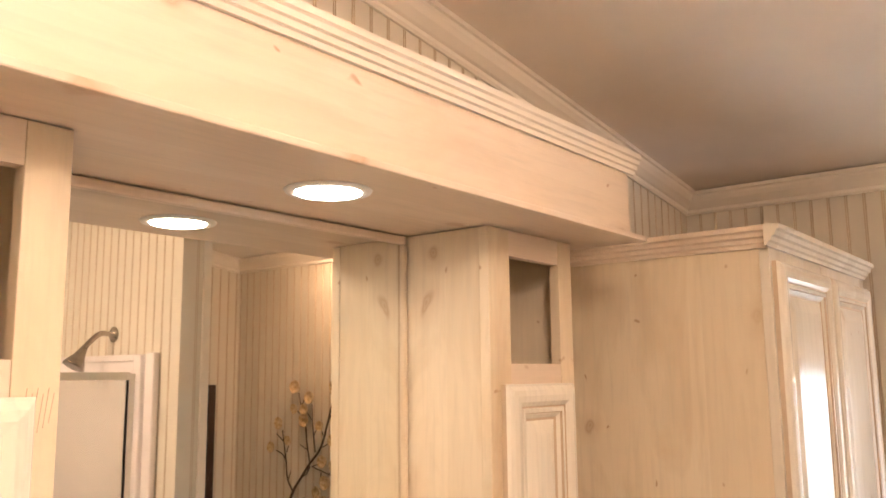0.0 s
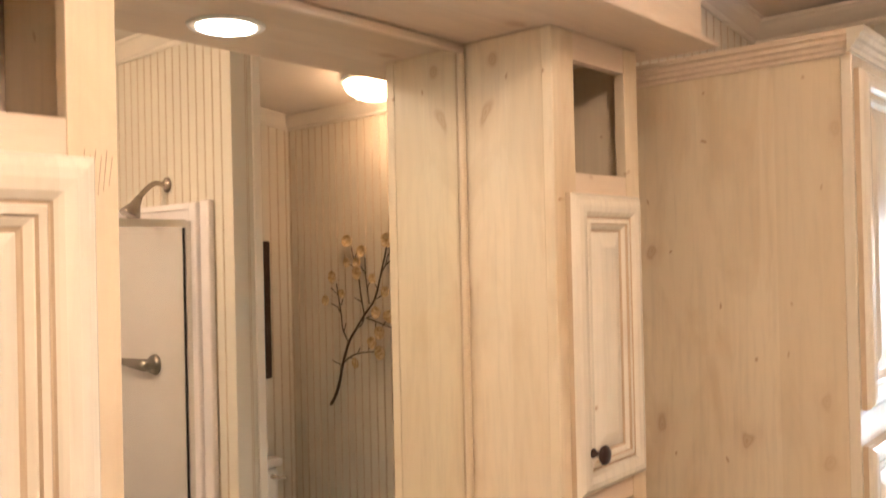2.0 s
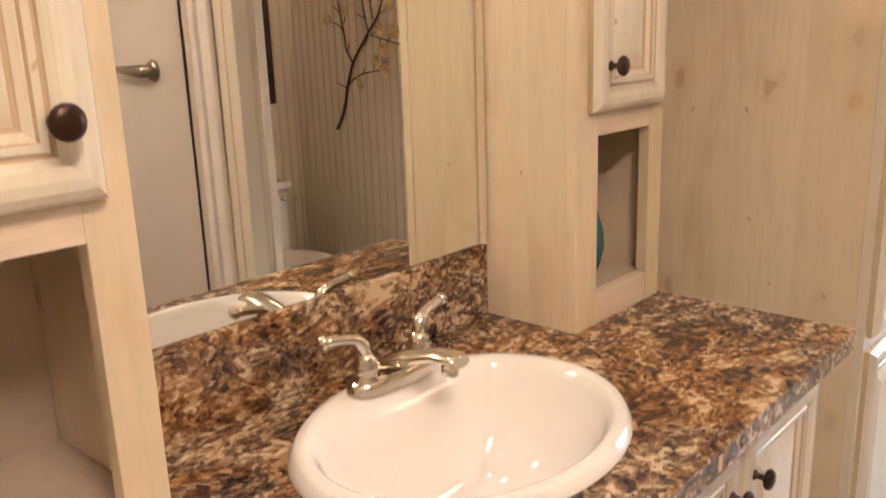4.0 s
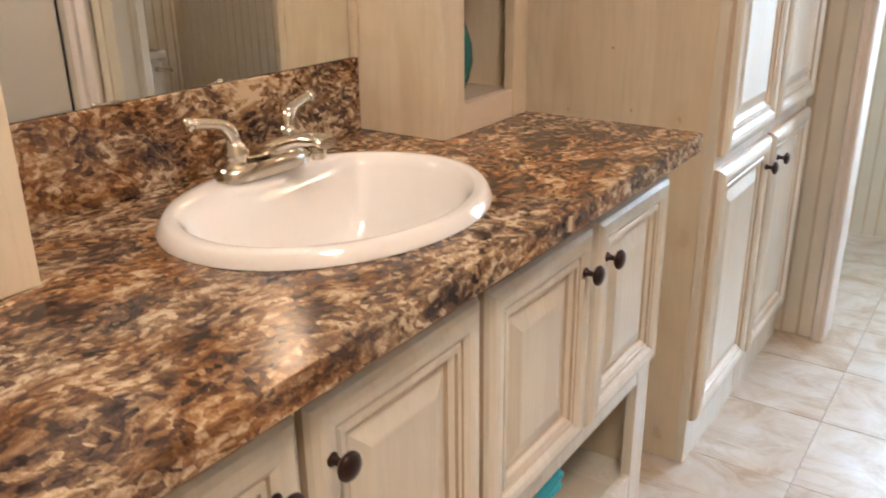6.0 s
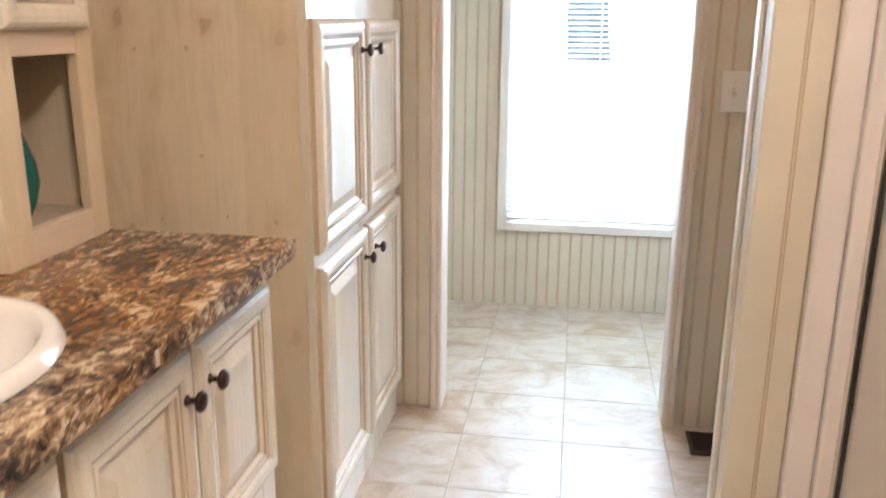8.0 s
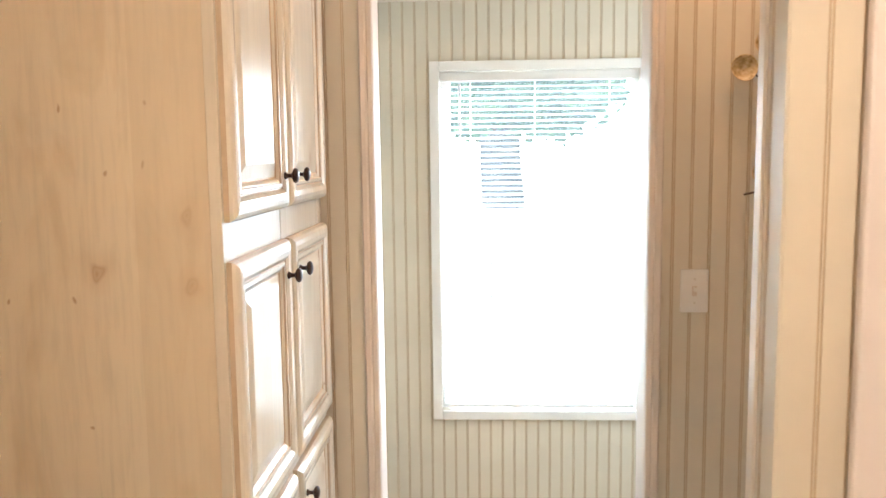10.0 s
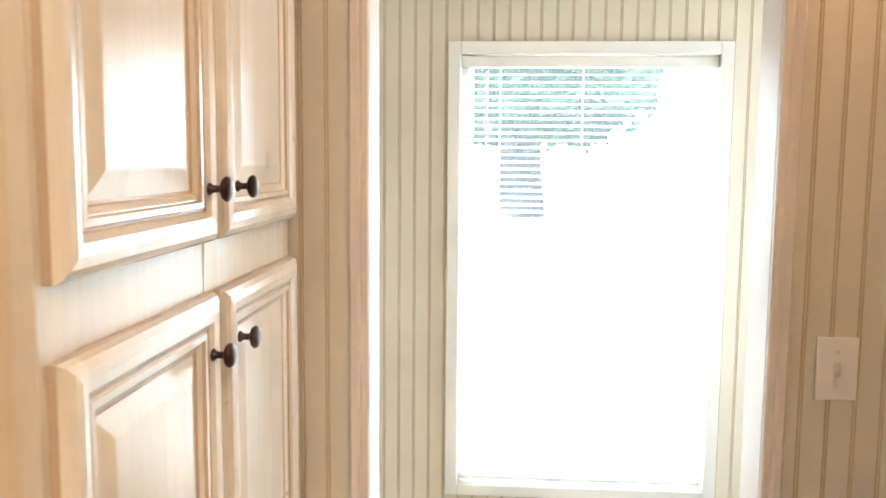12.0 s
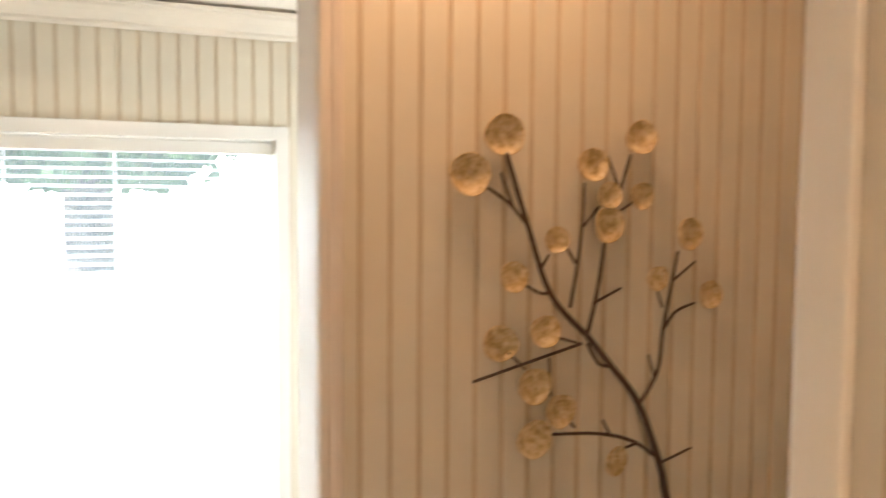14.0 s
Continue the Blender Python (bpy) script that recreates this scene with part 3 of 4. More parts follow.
def cabinet_door(parent, x, y0, y1, z0, z1, knob=None, thin=1.0):
    """A raised panel door whose back lies at x and whose front looks towards +x."""
    w, h = y1 - y0, z1 - z0
    rings = [(a * thin, b) for a, b in STEPS]
    door = part("door", ringed(w, h, rings, STEP_MATS, close=False), [PAINT, GLAZE], parent, at=pose(x, y0, z0))
    e = 0.0510 * thin
    part("panel", ringed(w - 2 * e, h - 2 * e, [(0, 0.0055), (0.003 * thin, 0.0045), (0.024 * thin, 0.0120), (0.0265 * thin, 0.0125)], [1, 0, 0]), [PAINT_FLAT, GLAZE], door, at=pose(0, e, e))
    if knob:
        part("knob", lathe(KNOB, 18, "x"), BRONZE, door, "dark bronze round knob", at=pose(0.019, knob[0] - y0, knob[1] - z0))
    return door


FX = -0.472     # face of the frames of the tall cabinet and the vanity
tall = thing("linen_cabinet", "tall whitewashed knotty pine linen cabinet with six raised-panel doors", "cabinet")
TY0, TY1, TZ = 1.665, 2.445, 1.925
part("side_panel", boxes((WEST + 0.002, FX - 0.020, TY0, TY0 + 0.014, 0, TZ)), PINE, tall, "whitewashed knotty pine side panel")
part("side_panel", boxes((WEST + 0.002, FX - 0.020, TY1 - 0.014, TY1, 0, TZ)), PINE, tall)
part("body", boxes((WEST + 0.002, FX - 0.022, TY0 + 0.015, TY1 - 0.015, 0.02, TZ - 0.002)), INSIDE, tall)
for y0, y1 in ((TY0 - 0.002, TY0 + 0.042), (2.035, 2.085), (TY1 - 0.042, TY1 + 0.002)):
    part("stile", boxes((FX - 0.0195, FX, y0, y1, 0, TZ), bevel=0.0015), PAINT, tall)
for z0, z1 in ((0.0, 0.135), (0.670, 0.745), (1.165, 1.285), (1.84, TZ)):
    for y0, y1 in ((TY0 + 0.0425, 2.0345), (2.0855, TY1 - 0.0425)):
        part("rail", boxes((FX - 0.0195, FX - 0.001, y0, y1, z0, z1), bevel=0.001), PAINT, tall)
for y0, y1, ky in ((1.674, 2.044, 2.004), (2.066, 2.436, 2.108)):
    for z0, z1, kz in ((0.110, 0.694, 0.627), (0.722, 1.192, 1.123), (1.256, 1.872, 1.321)):
        cabinet_door(tall, FX, y0, y1, z0, z1, (ky, kz), 1.18)
TOPCROWN = [(0, 0), (0.006, 0), (0.007, 0.007), (0.013, 0.010), (0.015, 0.017), (0.021, 0.020), (0.023, 0.028), (0.029, 0.031), (0.029, 0.041), (0, 0.041)]
part("crown", sweep(TOPCROWN, (FX, TY0 - 0.029, 1.897), (FX, TY1, 1.897), (1, 0, 0)), PAINT, tall)
part("crown", sweep([(a, b * 0.999) for a, b in TOPCROWN], (WEST + 0.002, TY0, 1.897), (FX, TY0, 1.897), (0, -1, 0)), PINE_LONG, tall)
part("top", boxes((WEST + 0.002, FX - 0.001, TY0 + 0.001, TY1, TZ + 0.001, 1.936)), INSIDE, tall)

vanity = thing("vanity_cabinet", "cream glazed vanity cabinet with four raised-panel doors over an open shelf", "cabinet")
VY0, VY1, VT = 0.150, 1.388, 0.800
part("side_panel", boxes((WEST + 0.002, FX - 0.020, VY1 - 0.014, VY1, 0, VT)), PINE, vanity)
part("side_panel", boxes((WEST + 0.002, FX - 0.020, VY0, VY0 + 0.014, 0, VT)), PINE, vanity)
part("shelf", boxes((WEST + 0.03, FX - 0.021, VY0 + 0.015, VY1 - 0.015, 0.145, 0.163)), PAINT, vanity)
part("divider", boxes((WEST + 0.03, FX - 0.021, VY0 + 0.015, VY1 - 0.015, 0.385, 0.400)), INSIDE, vanity)
part("back_panel", boxes((WEST + 0.010, WEST + 0.020, VY0 + 0.015, VY1 - 0.015, 0.02, VT - 0.01)), INSIDE, vanity)
for y0, y1 in ((VY0 - 0.001, VY0 + 0.035), (0.760, 0.796), (VY1 - 0.055, VY1 + 0.001)):
    part("stile", boxes((FX - 0.0195, FX, y0, y1, 0, VT), bevel=0.0015), PAINT, vanity)
for y0, y1 in ((VY0 + 0.0355, 0.7595), (0.7965, VY1 - 0.0555)):
    for z0, z1 in ((0.03, 0.168), (0.368, 0.435), (0.735, VT)):
        part("rail", boxes((FX - 0.0195, FX - 0.001, y0, y1, z0, z1), bevel=0.001), PAINT, vanity)
    part("mullion", boxes((FX - 0.0195, FX - 0.002, (y0 + y1) / 2 - 0.02, (y0 + y1) / 2 + 0.02, 0.4355, 0.7345)), PAINT, vanity)
for y0, y1, ky in ((0.176, 0.470, 0.432), (0.482, 0.770, 0.505), (0.786, 1.070, 1.038), (1.084, 1.368, 1.110)):
    cabinet_door(vanity, FX, y0, y1, 0.414, 0.760, (ky, 0.699), 1.15)

# worktop with an oval cut for the basin
CTX, CTY, CTA, CTB = -0.672, 0.767, 0.186, 0.226     # basin centre, half depth, half width
worktop = thing("vanity_worktop", "brown stone-patterned laminate worktop with a matching backsplash", "countertop")
X0, X1, Y0, Y1, ZT = WEST + 0.003, -0.415, 0.138, 1.392, 0.834


bm = bmesh.new()
N = 64
inner, outer, low_in, low_out = [], [], [], []
for i in range(N):
    a = 2 * math.pi * i / N
    dx, dy = math.cos(a), math.sin(a)
    t = min((X1 - CTX) / dx if dx > 1e-6 else 9, (X0 - CTX) / dx if dx < -1e-6 else 9, (Y1 - CTY) / dy if dy > 1e-6 else 9, (Y0 - CTY) / dy if dy < -1e-6 else 9)
    ox, oy = CTX + dx * t, CTY + dy * t
    ix, iy = CTX + dx * (CTA - 0.018), CTY + dy * (CTB - 0.018)
    inner.append(bm.verts.new((ix, iy, ZT)))
    outer.append(bm.verts.new((ox, oy, ZT)))
    low_in.append(bm.verts.new((ix, iy, ZT - 0.032)))
    low_out.append(bm.verts.new((ox, oy, ZT - 0.032)))
for i in range(N):
    j = (i + 1) % N
    a, b = outer[i].co, outer[j].co
    extra = None
    if abs(a.x - b.x) > 1e-5 and abs(a.y - b.y) > 1e-5:
        cxp = X1 if max(a.x, b.x) > X1 - 1e-5 else X0
        cyp = Y1 if max(a.y, b.y) > Y1 - 1e-5 else Y0
        extra = [bm.verts.new((cxp, cyp, ZT)), bm.verts.new((cxp, cyp, ZT - 0.032))]
    if extra:
        bm.faces.new((inner[i], outer[i], extra[0], outer[j], inner[j]))
        bm.faces.new((outer[i], low_out[i], extra[1], extra[0]))
        bm.faces.new((extra[0], extra[1], low_out[j], outer[j]))
    else:
        bm.faces.new((inner[i], outer[i], outer[j], inner[j]))
        bm.faces.new((outer[i], low_out[i], low_out[j], outer[j]))
    bm.faces.new((inner[j], low_in[j], low_in[i], inner[i]))
bmesh.ops.recalc_face_normals(bm, faces=list(bm.faces))
part("top", bm, STONE, worktop)
part("backsplash", boxes((WEST + 0.003, -0.916, 0.424, 1.113, ZT + 0.0005, 0.956), bevel=0.002), STONE, worktop)
part("edge_seam", boxes((X1 + 0.0002, X1 + 0.0012, 0.900, 0.909, ZT - 0.026, ZT - 0.006)), GLAZE, worktop, "worn chip on the front edge")

basin = thing("wash_basin", "white oval drop-in ceramic wash basin", "sink")
bm = bmesh.new()
prof = [(1.0, ZT + 0.001), (0.998, ZT + 0.004), (0.968, ZT + 0.015), (0.950, ZT + 0.018), (0.90, ZT + 0.0185), (0.875, ZT + 0.016), (0.84, ZT + 0.003), (0.78, ZT - 0.03), (0.68, ZT - 0.075), (0.50, ZT - 0.115), (0.25, ZT - 0.135), (0.07, ZT - 0.138)]
rings = []
for k, (s, zz) in enumerate(prof):
    inside = max(0.0, min(1.0, (0.90 - s) / 0.04))
    ring = []
    for i in range(64):
        a = 2 * math.pi * i / 64
        c_, s_ = math.cos(a), math.sin(a)
        x = CTX + CTA * s * c_
        if inside and x < CTX - 0.092 * (s / 0.86):
            x = x + inside * (CTX - 0.092 * (s / 0.86) - x) * 0.86
        ring.append(bm.verts.new((x, CTY + CTB * s * s_, zz)))
    rings.append(ring)
for lo, hi in zip(rings, rings[1:]):
    for i in range(64):
        j = (i + 1) % 64
        bm.faces.new((lo[i], lo[j], hi[j], hi[i])).smooth = True
bm.faces.new(rings[-1])
part("bowl", bm, CERAMIC, basin)
part("drain", lathe([(0.020, ZT - 0.1375), (0.022, ZT - 0.135), (0.016, ZT - 0.133), (0.003, ZT - 0.134)], 20), NICKEL, basin, at=pose(CTX, CTY, 0))

faucet = thing("faucet", "brushed nickel two-handle faucet on the basin", "faucet", at=pose(-0.818, 0.793, ZT + 0.0185))
bm = bmesh.new()
rings = []
for s, zz in ((1.0, 0), (1.0, 0.010), (0.94, 0.016), (0.80, 0.021)):
    rings.append([bm.verts.new((0.027 * s * math.copysign(abs(math.cos(a)) ** 0.8, math.cos(a)), (0.078 * s) * math.copysign(abs(math.sin(a)) ** 0.6, math.sin(a)), zz)) for a in (2 * math.pi * i / 40 for i in range(40))])
for lo, hi in zip(rings, rings[1:]):
    for i in range(40):
        bm.faces.new((lo[i], lo[(i + 1) % 40], hi[(i + 1) % 40], hi[i])).smooth = True
bm.faces.new(rings[-1])
part("base_plate", bm, NICKEL, faucet)
bm = bmesh.new()
rings = []
for x, zc, hw, hh in ((-0.024, 0.016, 0.020, 0.006), (-0.010, 0.022, 0.024, 0.012), (0.018, 0.032, 0.022, 0.013), (0.050, 0.044, 0.019, 0.011), (0.082, 0.053, 0.018, 0.009), (0.108, 0.055, 0.018, 0.008), (0.119, 0.052, 0.016, 0.007)):
    rings.append([bm.verts.new((x, hw * math.cos(a), zc + hh * math.sin(a))) for a in (2 * math.pi * i / 18 for i in range(18))])
for lo, hi in zip(rings, rings[1:]):
    for i in range(18):
        bm.faces.new((lo[i], lo[(i + 1) % 18], hi[(i + 1) % 18], hi[i])).smooth = True
bm.faces.new(rings[0])
bm.faces.new(rings[-1])
bmesh.ops.recalc_face_normals(bm, faces=list(bm.faces))
part("spout", bm, NICKEL, faucet)
part("aerator", lathe([(0.009, 0.030), (0.011, 0.032), (0.011, 0.050)], 18), NICKEL, faucet, at=pose(0.100, 0, 0))
for side in (-1, 1):
    stem = part("handle_stem", lathe([(0.021, 0.014), (0.021, 0.019), (0.015, 0.023), (0.017, 0.028), (0.018, 0.036), (0.014, 0.042), (0.015, 0.045), (0.010, 0.049), (0.008, 0.054)], 22), NICKEL, faucet, at=pose(0, side * 0.049, 0))
    part("lever", tube([(0, 0, 0.050), (-0.001, side * 0.004, 0.064), (-0.004, side * 0.018, 0.074), (-0.010, side * 0.055, 0.081)], [0.009, 0.0095, 0.0075, 0.0070], 12), NICKEL, stem)
    part("lever_tip", lathe([(0.004, -0.004), (0.0085, 0.0), (0.0095, 0.005), (0.0075, 0.009), (0.003, 0.011)], 16, "y"), NICKEL, stem, at=pose(-0.0105, side * 0.055, 0.081, 6 * side, 0, 0 if side > 0 else 180))

# mirror and its trim
mirror = thing("vanity_mirror", "large frameless mirror in a pale wooden trim", "mirror")
MY0, MY1, MZ0, MZ1 = 0.424, 1.100, 0.957, 1.884
part("glass", boxes((-0.930, -0.922, MY0, MY1, MZ0, MZ1)), MIRROR, mirror)
part("backing", boxes((WEST + 0.003, -0.931, MY0, 1.113, MZ0, MZ1)), INSIDE, mirror)
part("top_trim", boxes((-0.930, -0.914, MY0, 1.1125, MZ1 + 0.0005, 1.8985), bevel=0.003), PINE_LONG, mirror)
part("side_trim", boxes((-0.930, -0.913, MY1 + 0.0005, 1.1125, MZ0, MZ1), bevel=0.003), PINE, mirror)
part("dark_edge", boxes((-0.9215, -0.9200, MY1 - 0.0008, MY1, MZ0, MZ1)), GLAZE, mirror)


def tower(y0, y1, n0, n1, d0, d1, ky, wide, label):
    """A narrow cabinet that stands on the worktop and reaches the light box: open niche, door, open niche."""
    t = thing("counter_tower", label, "cabinet", group="towers beside the mirror")
    fx, z0, z1 = -0.744, ZT + 0.001, 1.8985
    part("side_panel", boxes((WEST + 0.003, fx - 0.0195, y0, y0 + 0.014, z0, z1)), PINE, t)
    part("side_panel", boxes((WEST + 0.003, fx - 0.0195, y1 - 0.014, y1, z0, z1)), PINE, t)
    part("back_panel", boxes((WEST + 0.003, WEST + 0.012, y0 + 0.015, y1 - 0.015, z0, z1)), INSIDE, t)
    for a, b in ((y0 - 0.001, n0), (n1, y1 + 0.001)):
        part("stile", boxes((fx - 0.019, fx, a, b, z0, z1), bevel=0.0012), PINE, t)
    for a, b in ((z0, 0.884), (1.137, 1.205), (1.610, 1.677), (1.855, z1)):
        part("rail", boxes((fx - 0.019, fx - 0.0008, n0 + 0.0004, n1 - 0.0004, a, b)), PINE_LONG, t)
    for z in (0.868, 1.150, 1.660):
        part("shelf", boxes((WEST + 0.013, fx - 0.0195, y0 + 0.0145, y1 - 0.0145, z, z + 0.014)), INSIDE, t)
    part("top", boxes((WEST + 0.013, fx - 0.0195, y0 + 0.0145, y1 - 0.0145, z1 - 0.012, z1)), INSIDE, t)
    cabinet_door(t, fx + 0.0005, d0, d1, 1.174, 1.644, (ky, 1.241), wide)
    return t


tower(1.115, 1.376, 1.174, 1.332, 1.142, 1.352, 1.172, 1.12, "narrow whitewashed pine tower cabinet beside the linen cabinet")
scratched = tower(0.160, 0.421, 0.205, 0.377, 0.186, 0.396, 0.357, 1.2, "narrow whitewashed pine tower cabinet with scratched stile")

for i in range(6):
    y = 0.388 + i * 0.005
    tagged(part("scratch", tube([(-0.7438, y, 1.612 + 0.004 * (i % 3)), (-0.7438, y + 0.004, 1.652 - 0.005 * (i % 2))], [0.0003, 0.0005], 5), GLAZE, scratched))

# light box over the vanity
soffit = thing("light_soffit", "whitewashed pine light box over the vanity with crown moulding", "soffit")
SX, SY0, SY1 = -0.637, 0.02, 1.408
part("bottom_board", boxes((WEST + 0.003, SX + 0.010, SY0, 1.458, 1.900, 1.910), bevel=0.002), PINE_UNDER, soffit)
part("fascia", boxes((SX - 0.018, SX, SY0, SY1, 1.9105, 2.054)), PINE_LONG, soffit)
part("end_board", boxes((WEST + 0.003, SX - 0.0185, SY1 - 0.018, SY1, 1.9105, 2.054)), PINE, soffit)
part("top_board", boxes((WEST + 0.003, SX - 0.0185, SY0, SY1 - 0.0185, 2.039, 2.054)), PINE_LONG, soffit)
SC = [(0, 0), (0.005, 0), (0.006, 0.007), (0.010, 0.009), (0.011, 0.016), (0.015, 0.018), (0.016, 0.025), (0.0195, 0.028), (0.0195, 0.037), (0, 0.037)]
part("crown", sweep(SC, (SX + 0.0005, SY0, 2.020), (SX + 0.0005, SY1 + 0.0195, 2.020), (1, 0, 0)), CROWN_PAINT, soffit)
part("crown", sweep(SC, (WEST + 0.003, SY1 + 0.0005, 2.0198), (SX, SY1 + 0.0005, 2.0198), (0, 1, 0)), CROWN_PAINT, soffit)

spot = thing("recessed_light", "lit white recessed downlight in the light box", "ceiling light", at=pose(-0.756, 0.772, 1.8995))
part("ring", lathe([(0.041, 0.0), (0.046, -0.004), (0.056, -0.003), (0.058, 0.0)], 40), WHITE_PLASTIC, spot)
part("lens", lathe([(0.0435, -0.0006), (0.0425, -0.0045), (0.02, -0.0052), (0.001, -0.0053)], 40), EMIT, spot)

dome = thing("dome_light", "lit white glass dome ceiling light over the toilet", "ceiling light", at=pose(0.52, 2.290, roof(2.290) - 0.004, -7.5, 0, 0))
part("pan", lathe([(0.115, 0.0), (0.115, -0.014), (0.107, -0.016)], 40), WHITE_PLASTIC, dome)
part("shade", lathe([(0.105, -0.016), (0.101, -0.031), (0.088, -0.048), (0.062, -0.062), (0.031, -0.069), (0.002, -0.071)], 40), DOME, dome)
# Added fill lamp, never in view; only the dome over the toilet is known.
fill_dome = thing("dome_light", "added white glass bowl lamp, out of view, that fills the room", "ceiling light", at=pose(0.44, 0.18, roof(0.18) - 0.004))
part("pan", lathe([(0.070, 0.0), (0.070, -0.025), (0.015, -0.035), (0.012, -0.14)], 32), WHITE_PLASTIC, fill_dome)
part("shade", lathe([(0.015, -0.135), (0.120, -0.140), (0.200, -0.155), (0.215, -0.170), (0.205, -0.195), (0.170, -0.225), (0.110, -0.250), (0.050, -0.260), (0.002, -0.262)], 40), DOME_FILL, fill_dome)

# ---- things on the worktop and shelf ----
vase = thing("vase", "slender dark teal glazed vase in the open niche", "vase", at=pose(-0.812, 1.226, 0.8825))
part("vessel", lathe([(0.020, 0.0), (0.024, 0.004), (0.036, 0.03), (0.043, 0.06), (0.041, 0.09), (0.030, 0.125), (0.019, 0.155), (0.014, 0.18), (0.016, 0.195), (0.012, 0.195), (0.010, 0.17)], 28), TEAL, vase)


def folded_towel(name, x, y, z, w, d, h, turn, label):
    """A towel folded over on itself, with a round fold at the front."""
    t = thing(name, label, "towel", at=pose(x, y, z, 0, 0, turn), group="towels on the shelf")
    for k in range(2):
        bm = bmesh.new()
        rows = []
        n = 14
        prof = [(-d / 2, 0.002)] + [(d / 2 - h / 4 + (h / 4) * math.sin(a), h / 4 - (h / 4 - 0.001) * math.cos(a)) for a in (math.pi * i / 8 for i in range(9))] + [(-d / 2, h / 2 - 0.002)]
        for i in range(n + 1):
            yy = -w / 2 + w * i / n
            row = []
            for px, pz in prof:
                wob = noise.noise(Vector((px * 9, yy * 9, k * 3 + pz * 30))) * 0.006
                row.append(bm.verts.new((px + wob, yy, pz + k * h / 2 + abs(wob) * 0.5)))
            rows.append(row)
        m = len(prof)
        for a, b in zip(rows, rows[1:]):
            for i in range(m):
                j = (i + 1) % m
                bm.faces.new((a[i], a[j], b[j], b[i])).smooth = True
        bm.faces.new(rows[0])
        bm.faces.new(rows[-1])
        bmesh.ops.recalc_face_normals(bm, faces=list(bm.faces))
        part("fold", bm, TOWEL, t)
    return t


for i, (y, z, turn) in enumerate(((1.00, 0.164, 3), (0.995, 0.209, -4), (1.005, 0.254, 5))):
    folded_towel("folded_towel", -0.62, y, z, 0.20, 0.24, 0.044, turn, "teal terry towel folded in a stack on the shelf")

# ---- north wall ----
switch = thing("light_switch", "white toggle light switch plate on the panelling", "switch", at=pose(0.465, NORTH, 1.008))
part("plate", boxes((-0.035, 0.035, -0.006, -0.0005, -0.055, 0.055), bevel=0.0025), WHITE_PLASTIC, switch)
part("slot", boxes((-0.006, 0.006, -0.0068, -0.0061, -0.013, 0.013)), TRIM, switch)
part("toggle", boxes((-0.004, 0.004, -0.018, -0.0069, 0.000, 0.010), bevel=0.0015), WHITE_PLASTIC, switch)
for dz in (-0.030, 0.030):
    part("screw", lathe([(0.003, -0.0072), (0.003, -0.0061)], 12, "y"), ALUMINIUM, switch, at=pose(0, 0, dz))

vent = thing("floor_vent", "brown slotted metal floor vent beside the wall", "vent", at=pose(0.475, 2.370, 0.004))
part("vent_frame", boxes((-0.062, 0.062, -0.066, -0.056, 0, 0.006), (-0.062, 0.062, 0.056, 0.066, 0, 0.006), (-0.062, -0.052, -0.0555, 0.0555, 0, 0.006), (0.052, 0.062, -0.0555, 0.0555, 0, 0.006)), WOOD_DARK, vent)
part("backing", boxes((-0.052, 0.052, -0.056, 0.056, 0, 0.001)), BLACK, vent)
for i in range(8):
    y = -0.049 + i * 0.014
    part("slat", boxes((-0.0515, 0.0515, y - 0.003, y + 0.003, 0.0012, 0.005)), WOOD_DARK, vent)

# wall art: twigs with round shells
art = thing("wall_branch_art", "metal branch wall art with round gold shell blossoms", "wall decor")
AY = NORTH - 0.020


def twig(points, r0, r1):
    n = len(points)
    rad = [r0 + (r1 - r0) * i / (n - 1) for i in range(n)]
    part("twig", tube([(x, AY + 0.010 * math.sin(9 * x), z) for x, z in points], rad, 7), TWIG, art)


twig([(1.005, 0.905), (0.972, 0.955), (0.945, 1.023), (0.931, 1.078), (0.887, 1.183), (0.829, 1.253), (0.782, 1.305)], 0.0075, 0.0050)
twig([(0.782, 1.305), (0.711, 1.374), (0.667, 1.479), (0.627, 1.589)], 0.0050, 0.0035)
twig([(0.662, 1.485), (0.632, 1.515), (0.591, 1.540)], 0.0030, 0.0025)
twig([(0.707, 1.376), (0.690, 1.378), (0.665, 1.390)], 0.0028, 0.0022)
twig([(0.782, 1.305), (0.800, 1.375), (0.813, 1.455)], 0.0035, 0.0030)
twig([(0.748, 1.352), (0.761, 1.421), (0.769, 1.484), (0.771, 1.547)], 0.0028, 0.0022)
twig([(0.818, 1.475), (0.842, 1.538), (0.860, 1.593)], 0.0032, 0.0028)
twig([(0.887, 1.183), (0.922, 1.236), (0.932, 1.309), (0.957, 1.436)], 0.0035, 0.0028)
twig([(0.932, 1.306), (0.956, 1.335), (0.993, 1.348)], 0.0028, 0.0022)
twig([(0.931, 1.085), (0.880, 1.121), (0.809, 1.143), (0.715, 1.154)], 0.0035, 0.0025)
twig([(0.771, 1.293), (0.574, 1.251)], 0.0028, 0.0024)
